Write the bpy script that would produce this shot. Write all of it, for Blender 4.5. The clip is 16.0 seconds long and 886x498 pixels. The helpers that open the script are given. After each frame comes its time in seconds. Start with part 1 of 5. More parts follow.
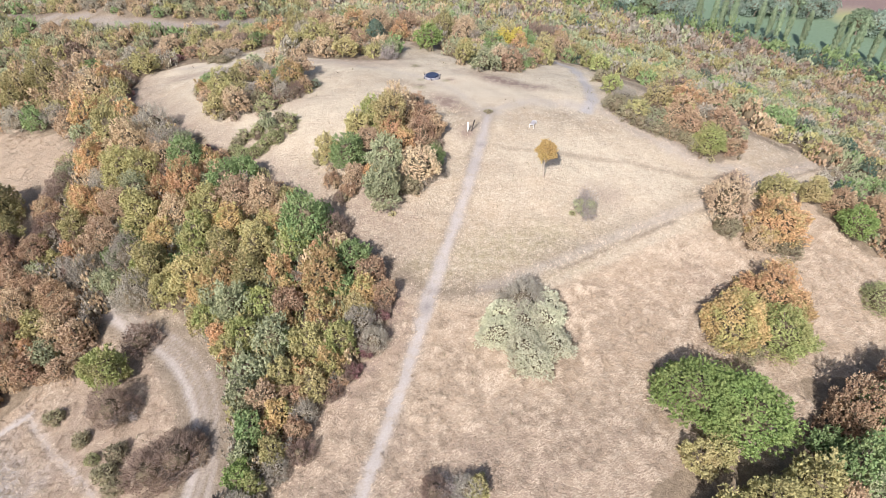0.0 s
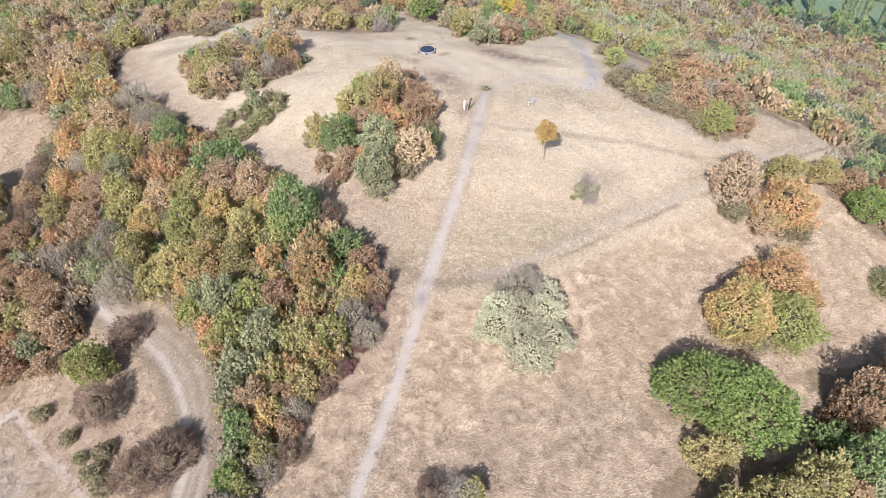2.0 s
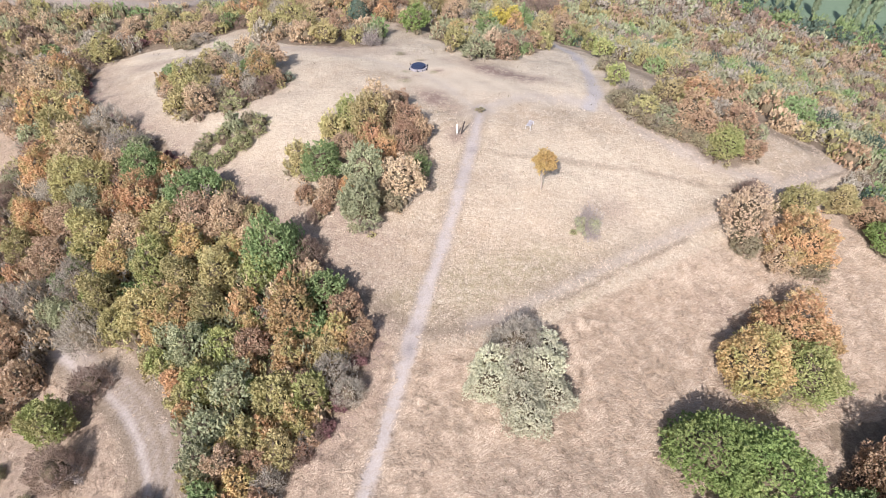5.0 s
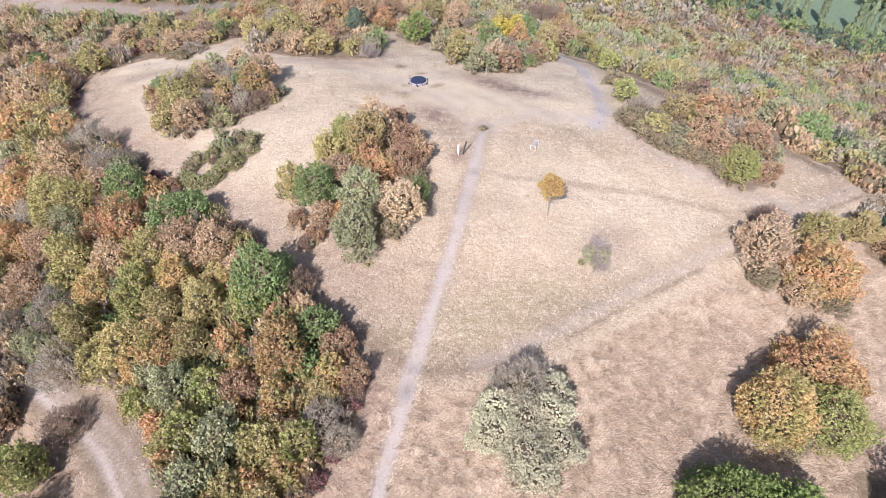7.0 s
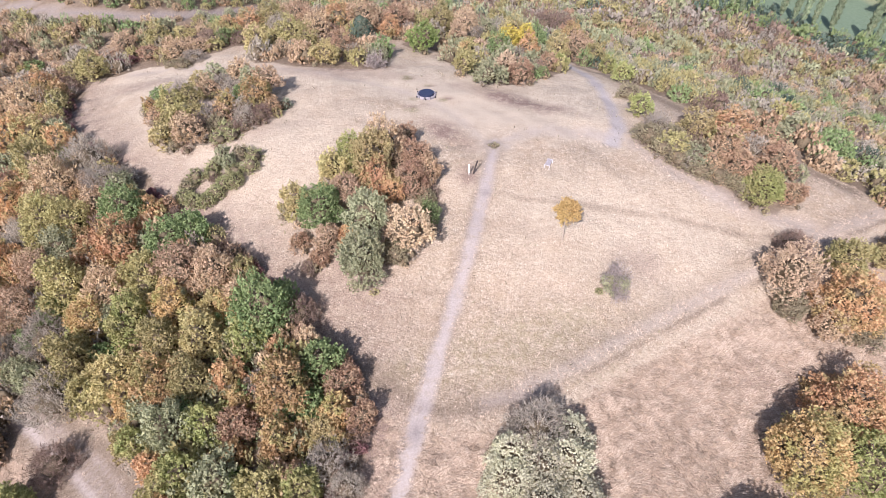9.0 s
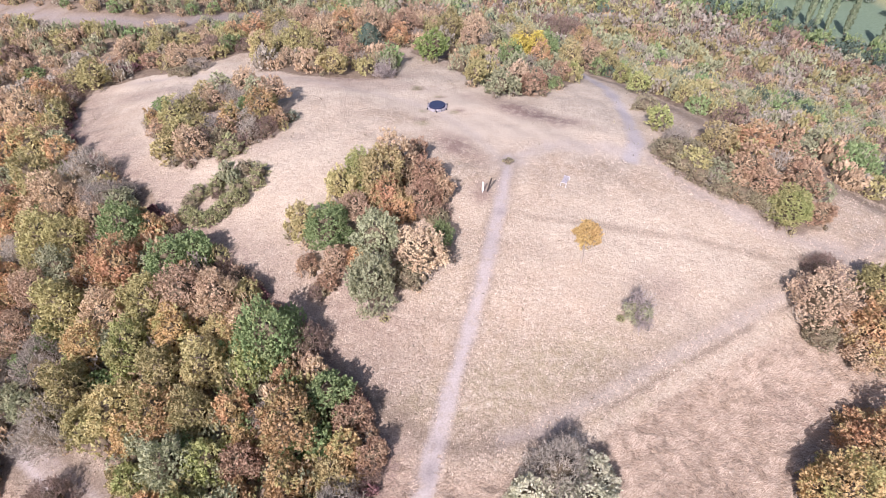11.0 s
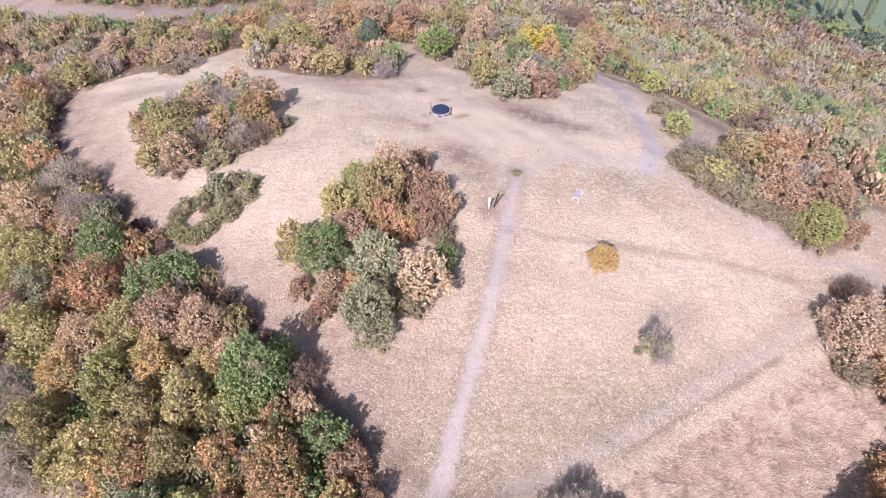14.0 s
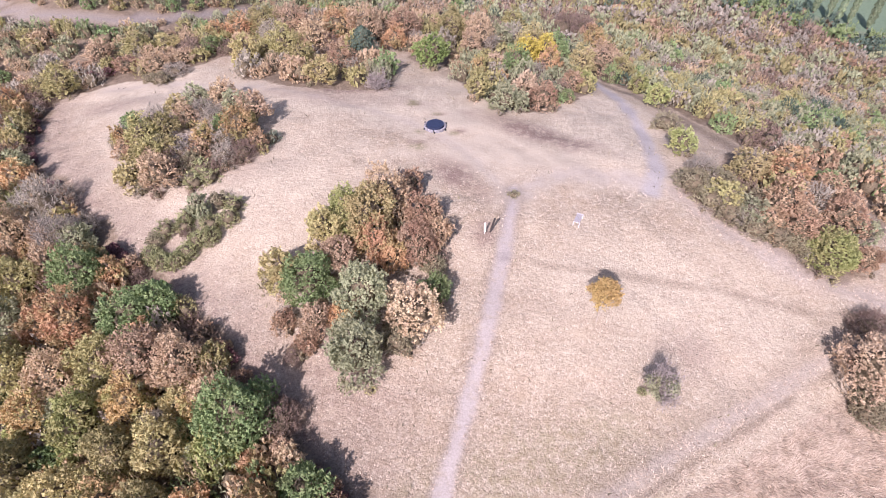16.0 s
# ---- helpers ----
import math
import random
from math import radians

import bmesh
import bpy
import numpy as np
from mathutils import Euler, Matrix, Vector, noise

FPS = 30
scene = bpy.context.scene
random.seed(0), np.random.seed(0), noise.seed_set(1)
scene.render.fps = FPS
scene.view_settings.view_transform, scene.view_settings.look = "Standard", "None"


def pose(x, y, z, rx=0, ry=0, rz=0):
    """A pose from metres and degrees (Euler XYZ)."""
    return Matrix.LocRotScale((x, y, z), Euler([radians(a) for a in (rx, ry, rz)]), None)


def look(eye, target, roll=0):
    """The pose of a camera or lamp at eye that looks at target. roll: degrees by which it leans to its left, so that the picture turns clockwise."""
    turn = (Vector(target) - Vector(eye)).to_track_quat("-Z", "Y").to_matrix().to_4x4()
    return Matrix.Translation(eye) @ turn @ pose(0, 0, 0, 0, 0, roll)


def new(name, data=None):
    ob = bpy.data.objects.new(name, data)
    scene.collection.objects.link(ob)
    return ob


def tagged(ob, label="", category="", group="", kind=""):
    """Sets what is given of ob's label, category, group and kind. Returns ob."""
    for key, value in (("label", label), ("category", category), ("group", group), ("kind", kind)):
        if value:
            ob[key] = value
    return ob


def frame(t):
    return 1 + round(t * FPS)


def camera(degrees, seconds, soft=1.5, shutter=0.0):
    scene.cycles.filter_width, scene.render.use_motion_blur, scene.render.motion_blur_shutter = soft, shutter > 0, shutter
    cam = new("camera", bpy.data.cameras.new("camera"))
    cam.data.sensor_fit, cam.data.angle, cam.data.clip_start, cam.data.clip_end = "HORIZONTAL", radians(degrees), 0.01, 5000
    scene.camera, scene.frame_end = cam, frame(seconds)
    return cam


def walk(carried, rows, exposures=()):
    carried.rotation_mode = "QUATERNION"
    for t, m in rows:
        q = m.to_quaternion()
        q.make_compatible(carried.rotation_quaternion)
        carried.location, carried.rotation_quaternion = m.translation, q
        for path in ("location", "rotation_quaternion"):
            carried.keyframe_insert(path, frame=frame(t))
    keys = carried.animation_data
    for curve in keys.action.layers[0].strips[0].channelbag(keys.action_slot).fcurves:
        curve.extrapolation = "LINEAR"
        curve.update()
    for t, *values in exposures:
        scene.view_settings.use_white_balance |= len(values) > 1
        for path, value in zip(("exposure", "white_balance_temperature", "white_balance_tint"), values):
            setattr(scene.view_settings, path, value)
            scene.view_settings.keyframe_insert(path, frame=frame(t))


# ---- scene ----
cam = camera(77.1, 16.0, 0.65)
PATH = [
    (0, (0.448, -1.331, 31.236), (0.433, 0.24, 29.997), -0.5),
    (0.5, (0.497, -0.756, 31.256), (0.482, 0.783, 29.98), -0.6),
    (1, (0.58, -0.059, 31.326), (0.564, 1.441, 30.004), -0.7),
    (1.5, (0.687, 0.621, 31.389), (0.672, 2.119, 30.063), -0.8),
    (2, (0.789, 1.318, 31.438), (0.776, 2.815, 30.113), -0.8),
    (2.5, (0.934, 2.041, 31.489), (0.922, 3.537, 30.162), -0.8),
    (3, (1.08, 2.881, 31.509), (1.07, 4.377, 30.181), -0.8),
    (3.5, (1.269, 3.768, 31.522), (1.26, 5.264, 30.195), -0.8),
    (4, (1.383, 4.801, 31.52), (1.376, 6.297, 30.192), -0.7),
    (4.2, (1.394, 5.179, 31.522), (1.388, 6.675, 30.194), -0.8),
    (6.3, (1.645, 9.389, 31.513), (1.641, 10.885, 30.185), -0.5),
    (6.5, (1.577, 9.757, 31.513), (1.574, 11.253, 30.186), -0.5),
    (7, (1.435, 10.66, 31.582), (1.431, 12.156, 30.255), -0.4),
    (7.5, (1.302, 11.54, 31.618), (1.297, 13.036, 30.291), -0.4),
    (8, (1.087, 12.391, 31.651), (1.082, 13.888, 30.324), -0.3),
    (8.5, (0.88, 13.167, 31.696), (0.873, 14.663, 30.369), -0.3),
    (9, (0.611, 13.955, 31.675), (0.604, 15.451, 30.349), -0.1),
    (9.2, (0.504, 14.237, 31.669), (0.497, 15.734, 30.343), -0.0),
    (11.5, (-0.448, 17.52, 31.71), (-0.467, 19.017, 30.384), -0.1),
    (12, (-0.597, 18.227, 31.693), (-0.616, 19.724, 30.367), -0.0),
    (12.5, (-0.629, 18.91, 31.698), (-0.652, 20.405, 30.369), -0.0),
    (13, (-0.575, 19.673, 31.7), (-0.601, 21.167, 30.37), -0.1),
    (13.5, (-0.464, 20.436, 31.679), (-0.492, 21.914, 30.331), -0.1),
    (14, (-0.344, 21.29, 31.652), (-0.372, 22.753, 30.288), -0.1),
    (14.5, (-0.234, 22.102, 31.711), (-0.262, 23.563, 30.345), -0.1),
    (15, (-0.139, 23.002, 31.738), (-0.165, 24.461, 30.369), 0.0),
    (15.5, (-0.064, 23.9, 31.726), (-0.087, 25.356, 30.356), 0.2),
    (16, (0.046, 24.838, 31.728), (0.023, 26.294, 30.358), 0.2),
]
walk(cam, [(t, look(eye, target, roll)) for t, eye, target, roll in PATH],
     [(0, 0.72, 6160, 11), (16, 0.72, 6020, 31)])

# ---- light ----
SUN_AZ, SUN_EL = radians(200), radians(38)
world = bpy.data.worlds.new("sky")
scene.world = world
world.use_nodes = True
wn = world.node_tree.nodes
sky = wn.new("ShaderNodeTexSky")
sky.sky_type, sky.sun_disc = "NISHITA", False
sky.sun_elevation, sky.sun_rotation = SUN_EL, SUN_AZ
sky.dust_density, sky.air_density = 2.0, 1.0
wn["Background"].inputs[1].default_value = 0.098
world.node_tree.links.new(sky.outputs[0], wn["Background"].inputs[0])
sun = new("sun", bpy.data.lights.new("sun", "SUN"))
sun.data.energy, sun.data.angle, sun.data.color = 4.5, radians(0.6), (1.0, 0.96, 0.92)
sun.matrix_world = look((math.sin(SUN_AZ) * math.cos(SUN_EL) * 300, math.cos(SUN_AZ) * math.cos(SUN_EL) * 300, math.sin(SUN_EL) * 300), (0, 0, 0))

# ---- materials ----


class Nodes:
    """Short ways to write a node material."""

    def __init__(self, name, rough=0.9):
        self.m = bpy.data.materials.new(name)
        self.m.use_nodes = True
        self.t = self.m.node_tree
        self.b = self.t.nodes["Principled BSDF"]
        self.b.inputs["Roughness"].default_value = rough
        self.b.inputs["Specular IOR Level"].default_value = 0.2
        self.geo = None

    def put(self, kind, **values):
        n = self.t.nodes.new(kind)
        for k, v in values.items():
            n.inputs[k].default_value = v
        return n

    def join(self, a, b):
        self.t.links.new(a, b)

    def where(self):
        if self.geo is None:
            self.geo = self.t.nodes.new("ShaderNodeNewGeometry").outputs["Position"]
        return self.geo

    def noise(self, scale, detail=4.0, rough=0.6, stretch=None, at=None):
        n = self.put("ShaderNodeTexNoise", Scale=scale, Detail=detail, Roughness=rough)
        src = at or self.where()
        if stretch:
            mp = self.put("ShaderNodeMapping", Scale=stretch)
            self.join(src, mp.inputs[0])
            src = mp.outputs[0]
        self.join(src, n.inputs["Vector"])
        return n.outputs["Fac"]

    def ramp(self, fac, *stops):
        n = self.t.nodes.new("ShaderNodeValToRGB")
        e = n.color_ramp.elements
        while len(e) < len(stops):
            e.new(0.5)
        for el, (p, c) in zip(e, stops):
            el.position, el.color = p, (*c, 1) if len(c) == 3 else c
        self.join(fac, n.inputs[0])
        return n.outputs[0]

    def mix(self, fac, a, b, kind="MIX"):
        n = self.t.nodes.new("ShaderNodeMix")
        n.data_type, n.blend_type = "RGBA", kind
        for value, slot in ((fac, n.inputs[0]), (a, n.inputs[6]), (b, n.inputs[7])):
            if isinstance(value, bpy.types.NodeSocket):
                self.join(value, slot)
            elif slot == n.inputs[0]:
                slot.default_value = value
            else:
                slot.default_value = (*value, 1)
        return n.outputs[2]

    def maths(self, kind, a, b):
        n = self.t.nodes.new("ShaderNodeMath")
        n.operation = kind
        for value, slot in ((a, n.inputs[0]), (b, n.inputs[1])):
            if isinstance(value, bpy.types.NodeSocket):
                self.join(value, slot)
            else:
                slot.default_value = value
        return n.outputs[0]

    def span(self, fac, lo, hi):
        n = self.t.nodes.new("ShaderNodeMapRange")
        n.inputs["From Min"].default_value, n.inputs["From Max"].default_value = lo, hi
        self.join(fac, n.inputs[0])
        return n.outputs[0]

    def attr(self, name):
        n = self.t.nodes.new("ShaderNodeAttribute")
        n.attribute_name = name
        return n.outputs["Fac"]

    def bump(self, height, strength, distance):
        n = self.put("ShaderNodeBump", Distance=distance)
        if isinstance(strength, bpy.types.NodeSocket):
            self.join(strength, n.inputs["Strength"])
        else:
            n.inputs["Strength"].default_value = strength
        self.join(height, n.inputs["Height"])
        self.join(n.outputs[0], self.b.inputs["Normal"])

    def colour(self, c):
        self.join(c, self.b.inputs["Base Color"])
        return self.m


def plain(name, colour, rough=0.6, metal=0.0, vary=0.25, scale=9.0):
    n = Nodes(name, rough)
    n.b.inputs["Metallic"].default_value = metal
    dark = tuple(v * (1 - vary) for v in colour)
    light = tuple(min(1, v * (1 + vary)) for v in colour)
    f = n.noise(scale, 6.0, 0.7)
    n.bump(f, 0.3, 0.01)
    return n.colour(n.ramp(f, (0.3, dark), (0.7, light)))


def ground_material():
    n = Nodes("earth_and_straw", 0.95)
    fine, mid, wide = n.noise(8.0, 6.0, 0.8), n.noise(1.3, 4.0, 0.65), n.noise(0.11, 3.0, 0.6)
    tuft, fleck = n.noise(3.2, 3.0, 0.7), n.noise(5.0, 2.0, 0.6)
    mown = n.noise(0.9, 3.0, 0.6, stretch=(0.35, 1.6, 1.0))
    straw = n.ramp(fine, (0.36, (0.20, 0.145, 0.098)), (0.48, (0.40, 0.32, 0.235)), (0.60, (0.57, 0.475, 0.36)))
    straw = n.mix(n.maths("MULTIPLY", n.span(tuft, 0.55, 0.68), 0.6), straw, (0.24, 0.175, 0.115))
    straw = n.mix(n.maths("MULTIPLY", n.span(tuft, 0.46, 0.34), 0.55), straw, (0.66, 0.565, 0.44))
    straw = n.mix(n.maths("MULTIPLY", n.span(fleck, 0.60, 0.68), 0.6), straw, (0.74, 0.65, 0.52))
    straw = n.mix(n.maths("MULTIPLY", n.span(fleck, 0.40, 0.33), 0.3), straw, (0.21, 0.155, 0.105))
    straw = n.mix(n.maths("MULTIPLY", n.span(mown, 0.5, 0.68), 0.35), straw, (0.36, 0.275, 0.185))
    straw = n.mix(n.span(mid, 0.44, 0.72), straw, n.mix(0.5, straw, (0.34, 0.255, 0.155)))
    straw = n.mix(n.span(wide, 0.45, 0.7), straw, n.mix(0.35, straw, (0.50, 0.38, 0.27)))
    c = n.mix(n.maths("MULTIPLY", n.attr("long"), 0.75), straw, n.ramp(fine, (0.36, (0.30, 0.21, 0.145)), (0.62, (0.55, 0.425, 0.31))))
    # bare: paler straw colour that brightens the upper meadow
    c = n.mix(n.maths("MULTIPLY", n.attr("bare"), n.span(mid, 0.2, 0.6)), c, n.ramp(fine, (0.34, (0.46, 0.385, 0.285)), (0.66, (0.69, 0.585, 0.45))))
    c = n.mix(n.maths("MULTIPLY", n.attr("worn"), n.span(mid, 0.1, 0.5)), c, n.ramp(fine, (0.3, (0.42, 0.35, 0.265)), (0.7, (0.555, 0.47, 0.365))))
    c = n.mix(n.maths("MULTIPLY", n.attr("russet"), n.span(mid, 0.28, 0.54)), c, n.ramp(fine, (0.34, (0.14, 0.095, 0.08)), (0.64, (0.34, 0.245, 0.195))))
    c = n.mix(n.maths("MULTIPLY", n.attr("lush"), n.span(mid, 0.3, 0.6)), c, n.ramp(fine, (0.3, (0.13, 0.12, 0.055)), (0.7, (0.32, 0.29, 0.15))))
    c = n.mix(n.maths("MULTIPLY", n.attr("dirt"), n.span(mid, 0.05, 0.45)), c, n.ramp(fine, (0.34, (0.13, 0.097, 0.07)), (0.66, (0.285, 0.222, 0.162))))
    c = n.mix(n.attr("litter"), c, n.ramp(n.maths("ADD", n.maths("MULTIPLY", fine, 0.6), n.maths("MULTIPLY", mid, 0.4)), (0.3, (0.08, 0.06, 0.04)), (0.5, (0.24, 0.18, 0.125)), (0.68, (0.42, 0.33, 0.23))))
    c = n.mix(n.maths("MULTIPLY", n.attr("path"), n.span(mid, 0.1, 0.5)), c, n.ramp(fine, (0.34, (0.32, 0.273, 0.242)), (0.66, (0.485, 0.427, 0.385))))
    c = n.mix(n.attr("damp"), c, n.ramp(fine, (0.34, (0.18, 0.155, 0.145)), (0.66, (0.32, 0.28, 0.265))))
    c = n.mix(n.attr("gravel"), c, n.ramp(fine, (0.34, (0.31, 0.275, 0.255)), (0.66, (0.51, 0.465, 0.435))))
    c = n.mix(n.attr("crop"), c, n.ramp(mid, (0.3, (0.15, 0.215, 0.13)), (0.7, (0.21, 0.275, 0.18))))
    c = n.mix(n.attr("verge"), c, n.ramp(mid, (0.3, (0.26, 0.29, 0.10)), (0.7, (0.40, 0.42, 0.17))))
    c = n.mix(n.attr("ploughed"), c, n.ramp(mid, (0.3, (0.20, 0.135, 0.12)), (0.7, (0.28, 0.195, 0.17))))
    trodden = n.maths("MAXIMUM", n.attr("worn"), n.maths("MAXIMUM", n.attr("path"), n.attr("gravel")))
    relief = n.maths("ADD", n.maths("ADD", n.maths("MULTIPLY", fine, 0.5), n.maths("MULTIPLY", tuft, 0.8)), mid)
    n.bump(relief, n.maths("SUBTRACT", 0.9, n.maths("MULTIPLY", trodden, 0.7)), 0.14)
    return n.colour(n.mix(1.0, c, (0.86, 0.855, 0.845), "MULTIPLY"))


def leaf_material(name, dark, light, second=None, through_light=0.36, blotch_share=0.25):
    """Leaves that differ singly, by sprays and by whole plants."""
    n = Nodes(name, 0.65)
    geo = n.t.nodes.new("ShaderNodeNewGeometry")
    info = n.t.nodes.new("ShaderNodeObjectInfo")
    tc = n.t.nodes.new("ShaderNodeTexCoord")
    patch = n.noise(2.2, 2.0, 0.5, at=tc.outputs["Object"])
    cell = n.put("ShaderNodeTexVoronoi", Scale=8.0)
    n.join(n.where(), cell.inputs["Vector"])
    tone = n.t.nodes.new("ShaderNodeSeparateColor")
    n.join(cell.outputs["Color"], tone.inputs[0])
    f = n.maths("ADD", n.maths("MULTIPLY", geo.outputs["Random Per Island"], 0.36), n.maths("MULTIPLY", patch, 0.45))
    f = n.maths("ADD", f, n.maths("MULTIPLY", tone.outputs[0], 0.24))
    c = n.ramp(f, (0.14, dark), (0.86, light))
    blotch = n.noise(1.1, 2.0, 0.5, at=tc.outputs["Object"])
    c = n.mix(n.maths("MULTIPLY", n.span(blotch, 0.5, 0.7), blotch_share), c, n.ramp(f, (0.12, (0.23, 0.17, 0.09)), (0.85, (0.46, 0.35, 0.19))))
    if second:
        still = n.noise(0.62, 3.0, 0.55)
        c = n.mix(n.maths("MULTIPLY", n.span(still, 0.5, 0.57), 0.62), c, n.ramp(f, (0.14, second[0]), (0.86, second[1])))
    turn = n.noise(0.7, 3.0, 0.6)
    hsv = n.put("ShaderNodeHueSaturation")
    n.join(c, hsv.inputs["Color"])
    n.join(n.maths("ADD", n.maths("MULTIPLY", n.maths("ADD", info.outputs["Random"], n.maths("MULTIPLY", turn, 3.0)), 0.014), 0.473), hsv.inputs["Hue"])
    n.join(n.maths("ADD", n.maths("MULTIPLY", info.outputs["Random"], 0.3), 0.87), hsv.inputs["Value"])
    n.colour(hsv.outputs[0])
    n.bump(n.maths("SUBTRACT", 1.0, cell.outputs["Distance"]), 0.5, 0.06)
    tr = n.t.nodes.new("ShaderNodeBsdfTranslucent")
    n.join(hsv.outputs[0], tr.inputs[0])
    ms = n.put("ShaderNodeMixShader", Fac=through_light)
    n.join(n.b.outputs[0], ms.inputs[1])
    n.join(tr.outputs[0], ms.inputs[2])
    n.join(ms.outputs[0], n.t.nodes["Material Output"].inputs[0])
    return n.m


GROUND = ground_material()
BARK = plain("bark", (0.17, 0.135, 0.105), 0.9, vary=0.4, scale=14)
# Skin inside crowns: inner twigs, coloured dark for the shade between leaves.
DARK_HEART = plain("shaded_inner_branches", (0.14, 0.11, 0.07), 0.95, vary=0.5, scale=7)
TWIG = plain("grey_twigs", (0.29, 0.245, 0.22), 0.9, vary=0.35, scale=6)

# ---- the lie of the land ----


def lattice(ix, iy, seed):
    h = (ix * 374761393 + iy * 668265263 + seed * 974711) & 0x7FFFFFFF
    h = ((h ^ (h >> 13)) * 1274126177) & 0x7FFFFFFF
    return ((h ^ (h >> 16)) & 0xFFFF) / 65535.0


def value_noise(x, y, size, seed=0):
    """Smooth noise from 0 to 1 with cells of that many metres."""
    u, v = np.asarray(x) / size, np.asarray(y) / size
    iu, iv = np.floor(u).astype(np.int64), np.floor(v).astype(np.int64)
    fu, fv = u - iu, v - iv
    fu, fv = fu * fu * (3 - 2 * fu), fv * fv * (3 - 2 * fv)
    a = lattice(iu, iv, seed) * (1 - fu) + lattice(iu + 1, iv, seed) * fu
    b = lattice(iu, iv + 1, seed) * (1 - fu) + lattice(iu + 1, iv + 1, seed) * fu
    return a * (1 - fv) + b * fv


SWELL_X, SWELL_Y, SWELL = (-65, -39, -13, 13, 39, 65), (10, 32, 54, 76, 98, 124), 20.0
SWELLS = ((0.4, -1.8, -1.5, -2.8, 1.6, 11.6),
          (-0.3, -5.1, -0.4, 3.3, -3.1, 0.6),
          (0.9, -0.8, 0.1, 0.9, -0.2, 3.3),
          (1.0, -0.5, 0.5, -0.0, -1.1, -0.4),
          (-0.6, -4.4, 3.1, 2.0, 0.7, -2.0),
          (5.7, 1.3, 2.6, -1.1, 0.7, -0.2))


def height(x, y):
    """A flat-topped spoil hill over a plain, with broad swells and terraces."""
    x, y = np.asarray(x, float), np.asarray(y, float)
    q = ((x + 8) / np.where(x < -8, 115, 92)) ** 2 + ((y - 68) / 100) ** 2
    z = -30 + 31 * np.exp(-q)
    for cx, row in zip(SWELL_X, SWELLS):
        for cy, w in zip(SWELL_Y, row):
            z = z + w * np.exp(-((x - cx) ** 2 + (y - cy) ** 2) / (2 * SWELL * SWELL))
    return z + 13.0 * np.exp(-((x + 106) ** 2 + (y - 123) ** 2) / 600.0)


def ground_z(x, y):
    near = np.exp(-((np.asarray(x, float)) ** 2 + (np.asarray(y, float) - 60) ** 2) / 180.0 ** 2)
    return height(x, y) + near * (0.5 * (value_noise(x, y, 5.5, 3) - 0.5) + 0.16 * (value_noise(x, y, 1.6, 4) - 0.5))


def inside(x, y, poly):
    x, y = np.asarray(x, float), np.asarray(y, float)
    hit = np.zeros(x.shape, bool)
    for (ax, ay), (bx, by) in zip(poly, poly[1:] + poly[:1]):
        if ay != by:
            hit ^= ((ay > y) != (by > y)) & (x < (bx - ax) * (y - ay) / (by - ay) + ax)
    return hit


def off_line(x, y, line, care=7.0):
    """Distance from a broken line; 99 where it is further off than care."""
    x, y = np.asarray(x, float), np.asarray(y, float)
    best = np.full(x.shape, 99.0)
    pts = np.array(line)
    near = np.nonzero((x > pts[:, 0].min() - care) & (x < pts[:, 0].max() + care) & (y > pts[:, 1].min() - care) & (y < pts[:, 1].max() + care))[0]
    px, py = x[near], y[near]
    for (ax, ay), (bx, by) in zip(line, line[1:]):
        pick = np.nonzero((px > min(ax, bx) - care) & (px < max(ax, bx) + care) & (py > min(ay, by) - care) & (py < max(ay, by) + care))[0]
        qx, qy, dx, dy = px[pick] - ax, py[pick] - ay, bx - ax, by - ay
        s = np.clip((qx * dx + qy * dy) / (dx * dx + dy * dy), 0, 1)
        k = near[pick]
        best[k] = np.minimum(best[k], np.hypot(qx - s * dx, qy - s * dy))
    return best


def smooth(line, rounds=2):
    for _ in range(rounds):
        out = [line[0]]
        for (ax, ay), (bx, by) in zip(line, line[1:]):
            out += [(ax * 0.75 + bx * 0.25, ay * 0.75 + by * 0.25), (ax * 0.25 + bx * 0.75, ay * 0.25 + by * 0.75)]
        line = out + [line[-1]]
    return line


MEADOW = [(-34, -60), (-14, -4), (-12.6, 18.9), (-10.5, 23), (-8.3, 26.5), (-6.3, 29.4), (-4.7, 33.7), (-5.2, 37.8), (-6.6, 39.6), (-10.1, 43), (-14.8, 48.3), (-20.5, 53.2),
          (-29.2, 59.9), (-38.1, 68.2), (-46.5, 76), (-50, 86.6), (-47, 89.6), (-44, 90.8), (-40, 92.2), (-35, 94.4), (-32, 97.6), (-29.5, 99.8), (-27.5, 96), (-25.5, 88.7), (-18.5, 85.5), (-12.9, 83.8), (-7.1, 84.5),
          (-8, 92), (-11.4, 103), (-6.9, 107.9), (-4.5, 96.2), (-0.7, 94), (2.7, 83.6), (7.5, 79.5), (13.4, 84.7), (17.5, 87.8), (18, 98), (22, 97)]
MEADOW += [(24.6, 95.3), (27.2, 84.9), (31, 76), (26.2, 70.3), (21.2, 66.7), (22.1, 64.4), (26.3, 60.2), (30, 58), (34.1, 57.3), (38.9, 65.6), (44.3, 62.1), (48.8, 60.1),
           (43.5, 54.5), (42, 50.8), (44, 46.7), (52, 44), (56, 37), (42.2, 34.8), (37.5, 32.8), (32.1, 29.1), (28.2, 23.9), (21.7, 22), (15.2, 19.6), (14, 2), (10, -60)]
WEST_PATCH = [(-71.6, 79.6), (-56.4, 73.3), (-49.7, 64.7), (-49.7, 58.2), (-48.5, 51.0), (-56, 49), (-75, 62)]
